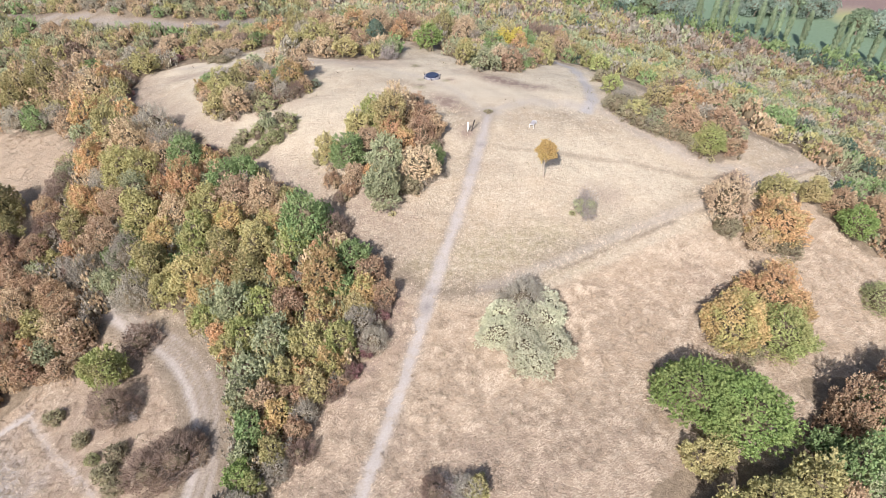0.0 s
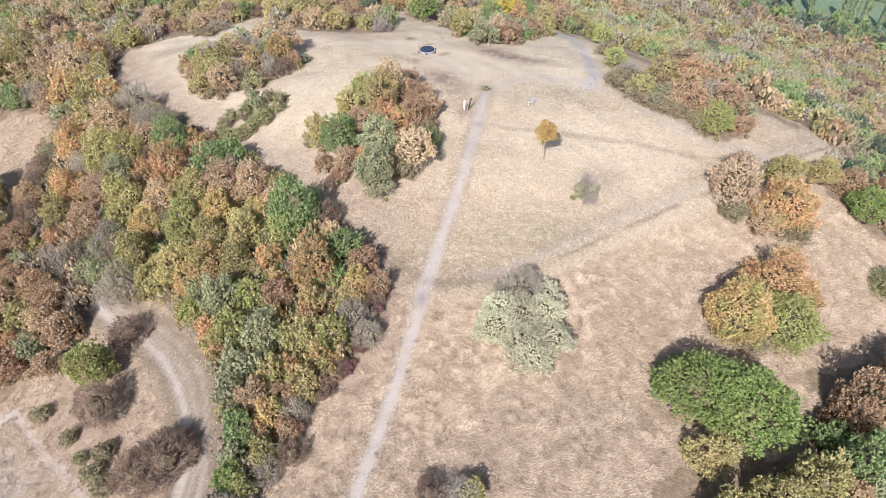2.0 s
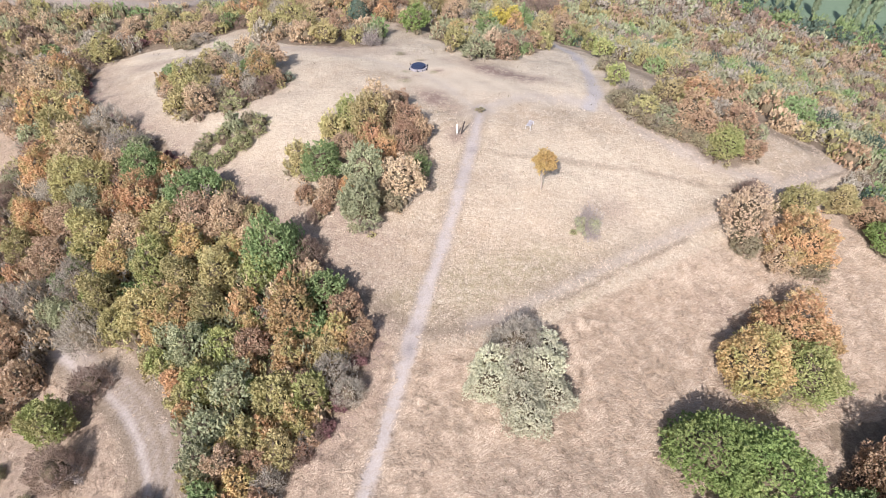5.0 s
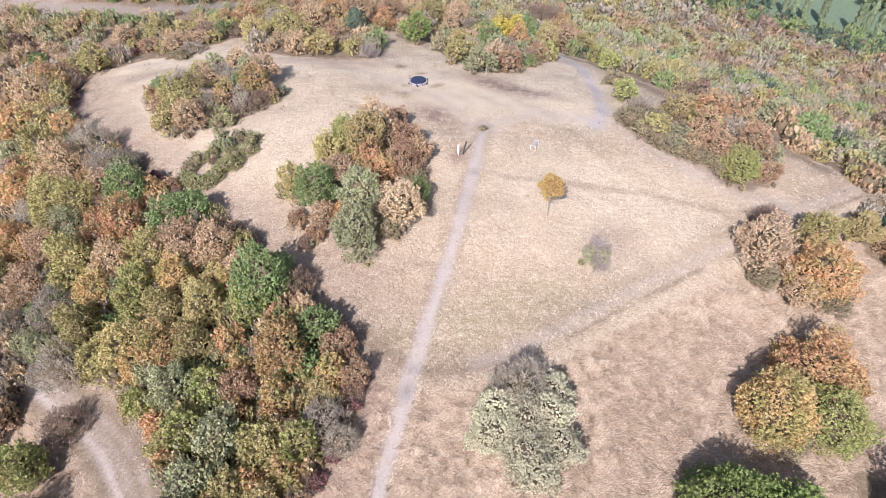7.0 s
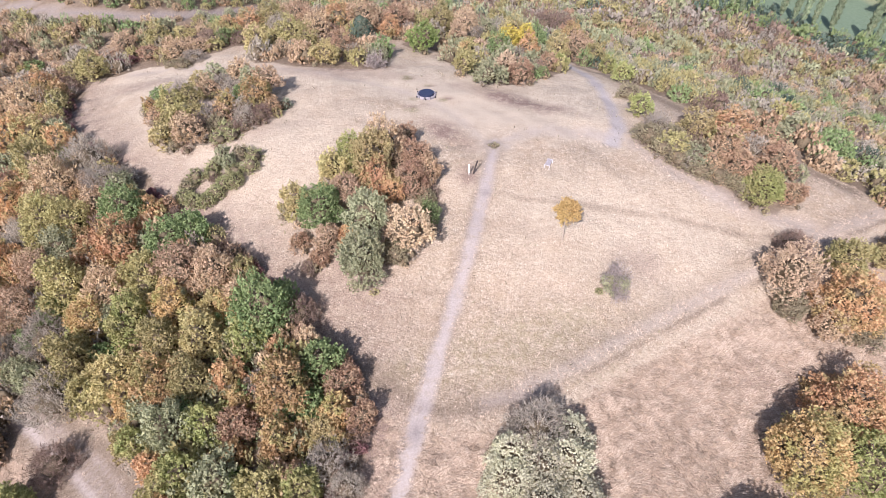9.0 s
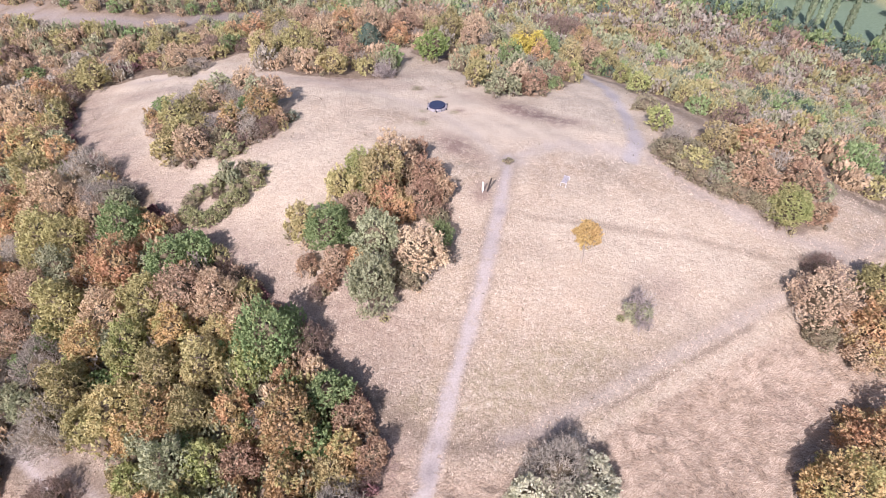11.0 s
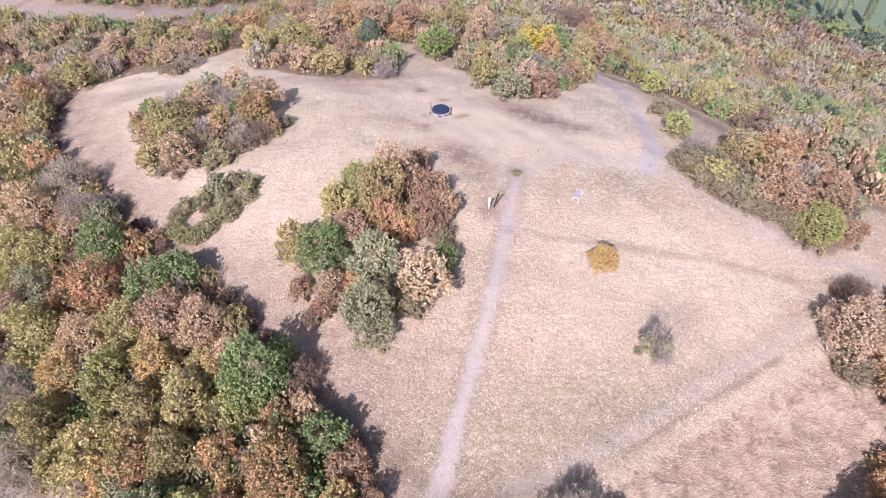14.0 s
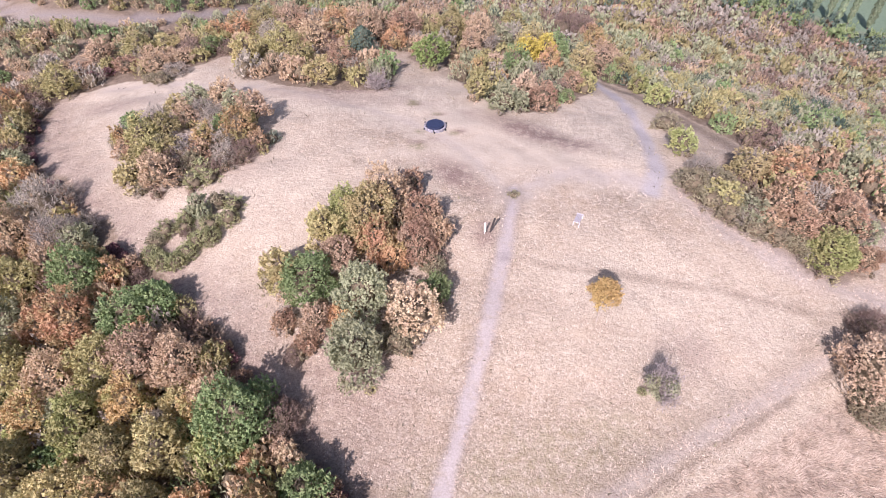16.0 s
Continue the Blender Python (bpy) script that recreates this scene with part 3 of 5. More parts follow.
# kind: dark and light leaf colour, height over radius, foot of the crown over height, label, category
KINDS = dict(
    rust=((0.41, 0.24, 0.125), (0.74, 0.485, 0.28), 2.4, -0.28, "young oak with rust-orange autumn leaves", "tree"),
    olive=((0.25, 0.23, 0.10), (0.545, 0.475, 0.23), 2.5, -0.28, "olive-green shrubby tree turning yellow", "tree"),
    green=((0.135, 0.195, 0.08), (0.34, 0.415, 0.185), 2.3, -0.28, "dense dark green leafy tree", "tree"),
    sage=((0.245, 0.26, 0.15), (0.46, 0.46, 0.285), 2.4, -0.28, "grey-green bushy tree with small leaves", "tree"),
    tan=((0.37, 0.265, 0.17), (0.68, 0.515, 0.345), 2.6, -0.28, "tree with tan half-dry autumn leaves", "tree"),
    russet=((0.285, 0.175, 0.11), (0.53, 0.365, 0.24), 2.0, -0.28, "russet brown shrub with fading leaves", "shrub"),
    yellow=((0.36, 0.30, 0.14), (0.62, 0.52, 0.27), 2.4, -0.28, "tree with bright yellow-olive autumn leaves", "tree"),
    peach=((0.43, 0.32, 0.21), (0.71, 0.55, 0.39), 2.4, -0.28, "oak with pale peach-brown autumn leaves", "tree"),
    willow=((0.43, 0.415, 0.29), (0.70, 0.67, 0.50), 2.0, -0.28, "silvery pale willow with whitish leaves", "tree"),
    grey=((0.28, 0.245, 0.195), (0.49, 0.435, 0.355), 1.9, -0.28, "grey-brown nearly leafless bushy shrub", "shrub"),
    broom=((0.21, 0.185, 0.115), (0.40, 0.35, 0.225), 1.25, 0.0, "low brownish green broom bush", "shrub"),
    gorse=((0.21, 0.22, 0.105), (0.47, 0.46, 0.235), 1.4, 0.0, "rounded dark green broom bush in dry grass", "shrub"),
    brown=((0.17, 0.115, 0.09), (0.35, 0.255, 0.20), 1.6, -0.28, "dense brown leafless thorn bush", "shrub"),
    lime=((0.225, 0.25, 0.085), (0.48, 0.49, 0.205), 2.2, -0.25, "tree with fresh yellow-green leaves", "tree"),
    amber=((0.38, 0.265, 0.12), (0.68, 0.49, 0.255), 2.3, -0.25, "oak with amber-orange autumn leaves", "tree"),
    conifer=((0.065, 0.10, 0.072), (0.16, 0.22, 0.165), 2.3, 0.03, "dark blue-green conifer beside leafless shrubs", "conifer"),
    juniper=((0.16, 0.19, 0.13), (0.36, 0.40, 0.29), 1.2, 0.0, "low rounded blue-green juniper at the copse edge", "shrub"),
    plum=((0.17, 0.085, 0.085), (0.34, 0.19, 0.18), 1.5, -0.28, "dark plum-red shrub at the meadow edge", "shrub"),
    gold=((0.42, 0.34, 0.07), (0.74, 0.61, 0.16), 2.4, -0.28, "tree with bright golden-yellow autumn leaves", "tree"),
    maple=((0.13, 0.19, 0.055), (0.34, 0.41, 0.145), 2.1, -0.1, "broad fresh green tree with dense leaves", "tree"),
)

# leaves that have turned less, or more, in patches
SECOND = dict(rust="olive", amber="lime", yellow="olive", russet="tan", lime="olive")
LEAF = {k: leaf_material(k + "_leaves", v[0], v[1], KINDS[SECOND[k]][:2] if k in SECOND else None) for k, v in KINDS.items()}
SHAPES = {}


def shape(kind, size, variant, far):
    """Crown and trunk meshes of a plant of crown radius 1; far plants have fewer, larger sprays."""
    key = (kind, size, variant, far)
    if key not in SHAPES:
        rng = np.random.default_rng(sum(map(ord, kind)) * 31 + size * 7 + variant)
        tall, foot = KINDS[kind][2], KINDS[kind][3]
        length = (0.23 if far else 0.135 if kind == "willow" else 0.165) / (0.95, 1.45, 2.1, 3.0)[size]
        count = int((29 if far else 44) / length ** 2)
        lobes = (16, 30, 40, 60)[size]
        if kind in ("broom", "gorse", "juniper"):
            wide, plump = (0.55, 0.5) if kind == "broom" else (0.34, 0.64)
            _, _, c, r = lobed(rng, 8, 12, 1.0, tall, -0.45, wide, plump)
            p, d = canopy(rng, count // 7, c, r, (tall - 0.45) / 2)
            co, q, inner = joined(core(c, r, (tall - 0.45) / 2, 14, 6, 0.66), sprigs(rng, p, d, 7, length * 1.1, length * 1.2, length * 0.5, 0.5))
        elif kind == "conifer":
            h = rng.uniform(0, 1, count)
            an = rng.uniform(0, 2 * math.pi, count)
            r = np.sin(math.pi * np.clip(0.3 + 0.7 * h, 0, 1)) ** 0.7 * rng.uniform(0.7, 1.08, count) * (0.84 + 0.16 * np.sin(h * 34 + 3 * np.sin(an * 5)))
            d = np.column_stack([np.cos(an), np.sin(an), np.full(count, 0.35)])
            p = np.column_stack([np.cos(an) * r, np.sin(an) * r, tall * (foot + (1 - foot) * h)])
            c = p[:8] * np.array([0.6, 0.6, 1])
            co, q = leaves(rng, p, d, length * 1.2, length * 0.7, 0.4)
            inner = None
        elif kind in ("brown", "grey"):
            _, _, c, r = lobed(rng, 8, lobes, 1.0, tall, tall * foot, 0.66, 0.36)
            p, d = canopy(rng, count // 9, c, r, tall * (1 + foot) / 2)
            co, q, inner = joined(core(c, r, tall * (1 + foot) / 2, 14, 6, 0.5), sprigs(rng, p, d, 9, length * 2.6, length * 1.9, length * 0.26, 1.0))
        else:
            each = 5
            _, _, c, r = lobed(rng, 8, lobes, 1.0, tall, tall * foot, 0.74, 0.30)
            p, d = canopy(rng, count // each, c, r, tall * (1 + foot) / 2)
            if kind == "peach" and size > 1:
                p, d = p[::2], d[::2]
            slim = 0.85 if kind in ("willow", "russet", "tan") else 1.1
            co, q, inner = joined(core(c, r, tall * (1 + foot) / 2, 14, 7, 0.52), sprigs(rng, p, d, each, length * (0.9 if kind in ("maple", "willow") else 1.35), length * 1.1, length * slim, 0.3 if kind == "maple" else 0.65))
        crown = sheet(kind + "_crown", co, q, LEAF[kind], inner)
        trunk = sheet(kind + "_trunk", *limbs(rng, tall, c, 0.055), BARK)
        SHAPES[key] = (crown, trunk)
    return SHAPES[key]


def bare_shape(size, variant):
    """Thin grey branches that fan out of a bush's foot, with fine twigs."""
    key = ("bare", size, variant)
    if key not in SHAPES:
        rng = np.random.default_rng(900 + size * 7 + variant)
        big, small = [], []
        for _ in range((40, 70, 90, 120)[size]):
            d = unit(rng.normal(size=(1, 3)) * np.array([1, 1, 0.5]) + np.array([0, 0, 0.75]))[0]
            d[2] = abs(d[2])
            tip = d * np.array([1.0, 1.0, 1.45]) * rng.uniform(0.6, 1.0)
            knee = tip * 0.5 + rng.normal(size=3) * 0.08
            big += [stem((rng.normal() * 0.08, rng.normal() * 0.08, -0.1), knee, 0.022, 0.014, 3), stem(knee, tip, 0.014, 0.005, 3)]
            for _ in range(14):
                f = rng.uniform(0.1, 1)
                a = knee * (1 - f) + tip * f
                b = a + unit(rng.normal(size=(1, 3)) + d)[0] * rng.uniform(0.12, 0.34)
                small.append((a, b, rng.normal(size=3)))
        a, b, o = (np.array(v) for v in zip(*small))
        side = unit(np.cross(b - a, o)) * 0.011
        co = np.stack([a - side, a + side, b], 1).reshape(-1, 3)
        more, mq = leaves(rng, b + rng.normal(size=b.shape) * 0.04, o, 0.13, 0.04, 0.8)
        co = np.vstack([co, more])
        q = np.vstack([np.arange(len(a) * 3).reshape(-1, 3), mq + len(a) * 3])
        SHAPES[key] = (sheet("bare_twigs", co, q, TWIG), sheet("bare_stems", *gather(big), TWIG))
    return SHAPES[key]


def foot(x, y):
    return float(ground_z(np.array([x]), np.array([y]))[0])


rnd = random.Random(7)
PLANTED = []


def plant(kind, x, y, r, group="", label="", stretch=1.0):
    size = 0 if r < 1.1 else 1 if r < 1.75 else 2 if r < 2.5 else 3
    variant = rnd.randrange(2)
    shrub = kind in ("broom", "gorse", "juniper", "plum", "russet", "bare", "grey", "brown")
    if kind == "bare":
        (a, b), names, text, cat = bare_shape(size, variant), ("twig_mass", "woody_base"), label or "leafless grey-brown bush of thin twigs", "shrub"
    else:
        a, b = shape(kind, size, variant, y > 60)
        names, text, cat = (("foliage", "woody_base") if shrub else ("crown", "trunk")), label or KINDS[kind][4], KINDS[kind][5]
    root = new("shrub" if shrub else "conifer" if kind == "conifer" else "oak_tree" if kind in ("rust", "amber", "peach") else "willow_tree" if kind == "willow" else "tree")
    root.empty_display_size = 0.3
    lift = rnd.uniform(0.88, 1.12) * stretch
    root.matrix_basis = Matrix.LocRotScale((x, y, foot(x, y)), Euler((0, 0, rnd.uniform(0, 6.28))), (r, r, r * lift))
    for name, me in zip(names, (a, b)):
        new(name, me).parent = root
    PLANTED.append((x, y, r))
    return tagged(root, text, cat, group)


PLANTS = {}
PLANTS["island"] = dict(
    tan=[(-5.4, 61.0, 2.0), (-8.5, 55.8, 1.6), (-4.4, 60.2, 1.1), (-9.4, 50.5, 1.4)],
    lime=[(-8.0, 59.4, 2.0)],
    yellow=[(-6.3, 58.5, 2.1), (-9.9, 58.0, 1.7), (-12.7, 54.4, 1.6)],
    green=[(-10.6, 53.4, 2.1), (-0.9, 52.8, 1.2)],
    rust=[(-5.7, 57.0, 1.7), (-4.4, 55.5, 1.2), (-7.7, 50.9, 1.1)],
    sage=[(-6.2, 51.8, 2.1), (-6.1, 47.3, 2.1)],
    peach=[(-2.5, 50.2, 2.2)],
    russet=[(-2.5, 56.6, 1.8), (-10.1, 48.9, 0.9), (-12.1, 50.8, 0.9), (-3.3, 63.9, 1.2), (-2.2, 59.8, 1.6), (-1.1, 57.8, 1.4)],
    broom=[(-3.5, 49.2, 1.5), (-1.3, 55.7, 1.2)],
    brown=[(-10.9, 48.2, 0.7)],
)
PLANTS["west"] = dict(
    yellow=[(-29.5, 66.3, 1.57), (-29.6, 78.5, 1.34)],
    tan=[(-28.3, 68.4, 1.20), (-26.4, 65.9, 1.79), (-20.1, 75.4, 1.68), (-25.2, 80.4, 1.57), (-27.6, 76.3, 1.34)],
    broom=[(-24.5, 68.5, 1.23), (-28.4, 71.2, 1.23), (-28.2, 65.9, 1.01)],
    gorse=[(-22.0, 65.9, 0.95), (-23.3, 65.4, 1.01), (-22.9, 67.1, 1.06)],
    amber=[(-23.9, 71.2, 1.34), (-20.7, 72.3, 1.79), (-33.9, 73.6, 1.12)],
    sage=[(-28.0, 80.2, 1.46), (-22.9, 78.0, 1.34)],
    grey=[(-22.0, 71.0, 1.00), (-25.6, 69.5, 1.20), (-26.1, 77.2, 1.34), (-21.1, 68.4, 1.23), (-31.2, 76.7, 1.34), (-24.3, 75.0, 1.23)],
    olive=[(-27.1, 70.3, 1.20), (-29.8, 68.8, 1.20), (-30.5, 72.3, 1.79), (-28.8, 69.4, 1.46), (-29.1, 73.7, 1.57)],
    green=[(-34.1, 76.9, 1.12), (-22.8, 73.2, 1.12)],
    juniper=[(-17.7, 72.0, 0.95)],
    brown=[(-25.5, 67.4, 0.90), (-21.6, 67.1, 0.90), (-26.6, 68.8, 1.00), (-19.5, 69.1, 1.23), (-20.3, 68.0, 0.90)],
    russet=[(-23.9, 69.5, 1.00), (-18.5, 70.7, 1.12), (-32.4, 71.3, 1.01)],
    bare=[(-25.3, 71.1, 1.20), (-26.7, 71.3, 1.46), (-34.9, 76.4, 1.12)],
)
PLANTS["broomring"] = dict(
    gorse=[(-18.7, 62.2, 0.85), (-18.7, 60.9, 0.90), (-20.3, 60.3, 0.90), (-19.9, 59.0, 0.90), (-22.7, 61.4, 0.90), (-22.6, 60.3, 0.80), (-24.2, 60.2, 0.85), (-24.7, 57.7, 0.90), (-23.5, 56.9, 0.90), (-22.2, 57.0, 0.90), (-21.5, 57.8, 0.90), (-20.9, 58.7, 0.85)],
    broom=[(-20.2, 62.8, 0.90), (-24.9, 59.2, 0.85)],
    sage=[(-21.7, 62.1, 0.95), (-21.1, 61.3, 0.80)],
    brown=[(-22.2, 59.6, 0.50)],
)
PLANTS["eastcopse"] = dict(
    broom=[(22.4, 66.6, 1.9), (23.3, 64.5, 1.7), (24.7, 63.1, 1.6), (26.5, 61.5, 1.5), (28.2, 60.7, 1.4), (29.4, 60.0, 1.4), (30.4, 59.3, 1.3), (25.0, 67.6, 1.8), (27.9, 64.8, 1.7), (23.5, 79.2, 1.7)],
    grey=[(23.5, 68.4, 1.5), (25.7, 62.3, 1.1), (33.3, 65.7, 1.7), (24.4, 69.2, 1.3)],
    olive=[(24.7, 64.5, 1.6)],
    russet=[(27.8, 62.1, 1.5), (29.6, 64.2, 2.3), (30.2, 61.6, 1.9), (35.1, 66.9, 2.1), (35.2, 59.0, 1.4), (35.3, 63.5, 2.0)],
    yellow=[(28.3, 69.0, 1.9)],
    rust=[(31.9, 68.6, 2.3)],
    sage=[(26.4, 62.7, 1.5)],
    lime=[(31.8, 58.6, 2.15), (23.7, 73.7, 1.6)],
    green=[(37.1, 70.1, 1.2)],
)
PLANTS["northwest"] = dict(
    yellow=[(-26.9, 94.5, 1.9), (-15.1, 85.8, 2.0)],
    broom=[(-25.5, 95.0, 1.1), (-23.3, 95.0, 1.4), (-20.3, 92.1, 1.2)],
    olive=[(-22.1, 96.4, 2.2), (-18.9, 91.5, 2.0), (-27.6, 106.9, 2.6)],
    grey=[(-25.1, 102.5, 2.3), (-12.6, 90.6, 1.2)],
    russet=[(-14.1, 91.7, 2.3), (-21.2, 103.6, 2.1)],
    brown=[(-17.2, 98.9, 2.0)],
    conifer=[(-11.6, 95.5, 2.2)],
    bare=[(-9.4, 89.9, 1.0)],
    tan=[(-18.8, 99.2, 2.4), (-12.4, 103.3, 3.0), (-23.0, 104.8, 2.6)],
    rust=[(-16.0, 103.6, 3.1), (-31.1, 105.3, 2.1)],
    sage=[(-16.9, 102.8, 2.0)],
)
PLANTS["north"] = dict(
    gold=[(10.6, 101.5, 1.90), (13.2, 102.5, 2.00)],
    yellow=[(17.7, 98.4, 1.90), (11.9, 104.7, 2.70)],
    tan=[(2.6, 101.0, 1.60), (28.6, 132.1, 1.40), (26.9, 120.1, 1.20), (4.1, 111.8, 2.00), (21.9, 103.3, 2.30), (4.0, 105.4, 2.60)],
    olive=[(3.1, 82.7, 1.60), (0.9, 97.6, 1.20), (10.4, 123.4, 2.20), (24.3, 100.2, 2.00), (-0.1, 106.3, 2.60)],
    peach=[(5.6, 95.0, 1.30), (8.6, 85.0, 1.60), (23.0, 143.7, 1.20)],
    rust=[(6.1, 89.6, 0.90), (13.0, 96.5, 1.90), (-7.9, 100.2, 1.90)],
    sage=[(6.0, 79.6, 1.80), (7.5, 107.2, 1.80)],
    green=[(8.4, 94.8, 1.80), (16.0, 104.3, 1.60), (13.5, 85.0, 0.90), (15.5, 107.2, 2.00)],
    russet=[(10.2, 82.4, 1.80), (15.0, 89.8, 1.50), (28.2, 141.6, 2.20), (25.6, 150.5, 2.20), (-7.4, 105.6, 2.90)],
    lime=[(17.1, 91.7, 1.40), (24.4, 93.3, 1.40), (25.0, 87.2, 1.50)],
    brown=[(25.9, 105.8, 1.50), (13.0, 87.6, 1.20), (21.0, 131.3, 3.40), (25.5, 138.1, 4.00)],
    amber=[(3.3, 91.2, 1.20), (25.7, 125.0, 2.30)],
    maple=[(-2.5, 94.1, 2.40)],
    grey=[(10.7, 92.7, 1.30), (5.5, 103.2, 1.60), (-5.2, 102.1, 1.50)],
    broom=[(-6.5, 99.8, 1.00)],
)
PLANTS["lone"] = dict(
    willow=[(4.6, 30.9, 1.9), (4.9, 32.5, 1.6), (7.6, 28.4, 1.7), (6.9, 29.4, 2.0), (9.2, 30.4, 2.0), (9.3, 34.0, 1.5), (6.9, 31.6, 2.1), (8.6, 32.2, 1.9)],
    grey=[(7.0, 34.1, 2.2)],
    maple=[(19.9, 26.4, 3.0), (23.7, 25.0, 3.4), (22.6, 26.3, 2.5), (44.8, 47.8, 1.9)],
    yellow=[(19.3, 21.6, 1.5), (41.7, 51.9, 1.8)],
    olive=[(21.2, 22.4, 1.4), (36.3, 50.4, 2.0)],
    amber=[(25.8, 33.6, 2.9), (33.5, 36.6, 1.7)],
    rust=[(31.0, 37.3, 2.9), (34.9, 45.6, 2.8)],
    lime=[(30.6, 33.5, 2.8)],
    broom=[(27.2, 32.9, 2.1), (30.0, 46.3, 1.7), (35.3, 44.5, 2.0)],
    peach=[(30.2, 48.2, 2.6)],
    russet=[(44.9, 51.2, 1.8), (48.2, 50.0, 2.0)],
    gorse=[(43.6, 38.8, 1.9)],
    brown=[(32.5, 52.5, 1.5)],
    tan=[(32.5, 44.2, 1.6)],
)
PLANTS["southeast"] = dict(
    russet=[(33.4, 25.3, 2.6), (28.7, 18.8, 1.8), (38.7, 28.3, 2.5)],
    olive=[(26.6, 19.5, 2.1), (23.1, 18.4, 1.9), (34.3, 23.6, 1.5), (19.4, 17.1, 1.7)],
    green=[(31.0, 21.3, 2.1), (30.7, 23.8, 1.3), (35.1, 24.8, 2.4)],
    sage=[(31.2, 19.4, 1.8)],
)
PLANTS["southwest"] = dict(
    lime=[(-29.9, 30.5, 2.0)],
    olive=[(2.5, 18.7, 0.9)],
    brown=[(-27.7, 26.8, 1.9), (-20.4, 22.0, 2.3), (-22.0, 21.0, 1.9), (-28.2, 33.9, 1.6), (-0.4, 18.5, 1.1), (-10.4, 21.5, 1.0), (-19.3, 23.4, 0.9)],
    bare=[(-26.8, 26.6, 1.4), (-21.1, 21.7, 1.9), (0.7, 18.6, 1.4)],
    maple=[(-14.7, 20.1, 1.1)],
    grey=[(-12.0, 20.5, 1.1), (1.9, 18.6, 1.2)],
    gorse=[(-28.0, 23.1, 0.6)],
    broom=[(-34.0, 27.5, 0.9), (-25.9, 23.3, 0.9), (-26.3, 21.6, 1.0), (-30.0, 24.9, 0.8), (-25.0, 20.6, 0.9)],
)
PLANTS["nwedge"] = dict(
    plum=[(-47.4, 93.2, 1.2), (-45.6, 93.7, 1.1), (-42.8, 95.9, 1.3)],
    olive=[(-49.1, 89.1, 2.4), (-52.1, 89.6, 2.0), (-43.5, 99.7, 2.2)],
    russet=[(-49.3, 94.1, 1.7), (-53.8, 88.6, 1.8), (-43.3, 94.6, 1.7)],
    brown=[(-52.0, 87.4, 2.0), (-35.7, 99.3, 2.2), (-31.2, 100.2, 1.8)],
    broom=[(-36.9, 90.6, 1.7), (-38.8, 91.2, 1.1)],
    grey=[(-35.7, 92.4, 1.6)],
    tan=[(-38.8, 94.1, 2.1), (-48.4, 97.7, 1.9), (-36.3, 96.3, 1.7)],
    yellow=[(-40.5, 101.3, 1.9)],
    green=[(-61.1, 94.4, 1.4), (-33.7, 100.2, 1.7)],
    rust=[(-34.8, 105.7, 1.8)],
)
PLANTS["westwood"] = dict(
    yellow=[(-70.3, 87.0, 2.7), (-47.3, 70.8, 2.0)],
    olive=[(-66.4, 88.6, 2.7), (-70.3, 84.6, 2.1), (-42.6, 63.9, 2.3), (-38.1, 55.6, 2.1), (-35.1, 55.4, 2.2)],
    tan=[(-59.2, 83.2, 2.3), (-53.5, 80.0, 2.4), (-51.9, 69.5, 2.0), (-38.1, 59.9, 2.4), (-33.0, 56.9, 1.7)],
    rust=[(-54.6, 86.1, 1.9), (-49.5, 70.4, 2.3), (-42.5, 68.4, 1.7), (-43.4, 59.1, 2.1), (-42.8, 61.6, 1.6)],
    green=[(-61.7, 76.3, 1.8), (-29.4, 55.3, 2.1)],
    grey=[(-65.4, 77.3, 2.1), (-58.8, 76.9, 2.0), (-36.7, 63.6, 2.5), (-33.1, 59.4, 2.2), (-37.0, 61.3, 1.6)],
    sage=[(-31.7, 59.1, 1.4)],
)
PLANTS["westwood2"] = dict(
    green=[(-23.8, 51.2, 2.2), (-22.1, 52.6, 1.6), (-13.3, 43.0, 2.4), (-8.6, 39.2, 1.7)],
    rust=[(-28.1, 50.9, 2.3), (-31.4, 51.3, 1.6), (-41.3, 52.5, 2.1)],
    grey=[(-40.7, 55.6, 1.9)],
    sage=[(-34.9, 52.5, 2.0)],
    brown=[(-46.7, 56.8, 1.8), (-10.8, 43.5, 1.5)],
    russet=[(-45.7, 51.7, 1.9), (-6.6, 37.5, 1.5), (-5.1, 35.0, 1.2)],
    tan=[(-36.3, 50.6, 1.8), (-28.3, 46.8, 2.0), (-21.4, 47.4, 2.2), (-18.3, 46.9, 2.0), (-15.9, 44.9, 1.6), (-36.9, 46.8, 1.9)],
    olive=[(-32.4, 48.2, 2.3), (-24.8, 47.7, 2.0), (-41.1, 48.8, 1.8), (-21.3, 41.5, 1.9)],
    amber=[(-16.7, 44.0, 1.4), (-21.6, 44.9, 1.8), (-29.0, 44.7, 1.9), (-10.8, 37.0, 2.3)],
    lime=[(-25.0, 43.8, 2.0), (-14.5, 41.4, 1.6)],
    yellow=[(-18.3, 41.7, 1.9)],
)
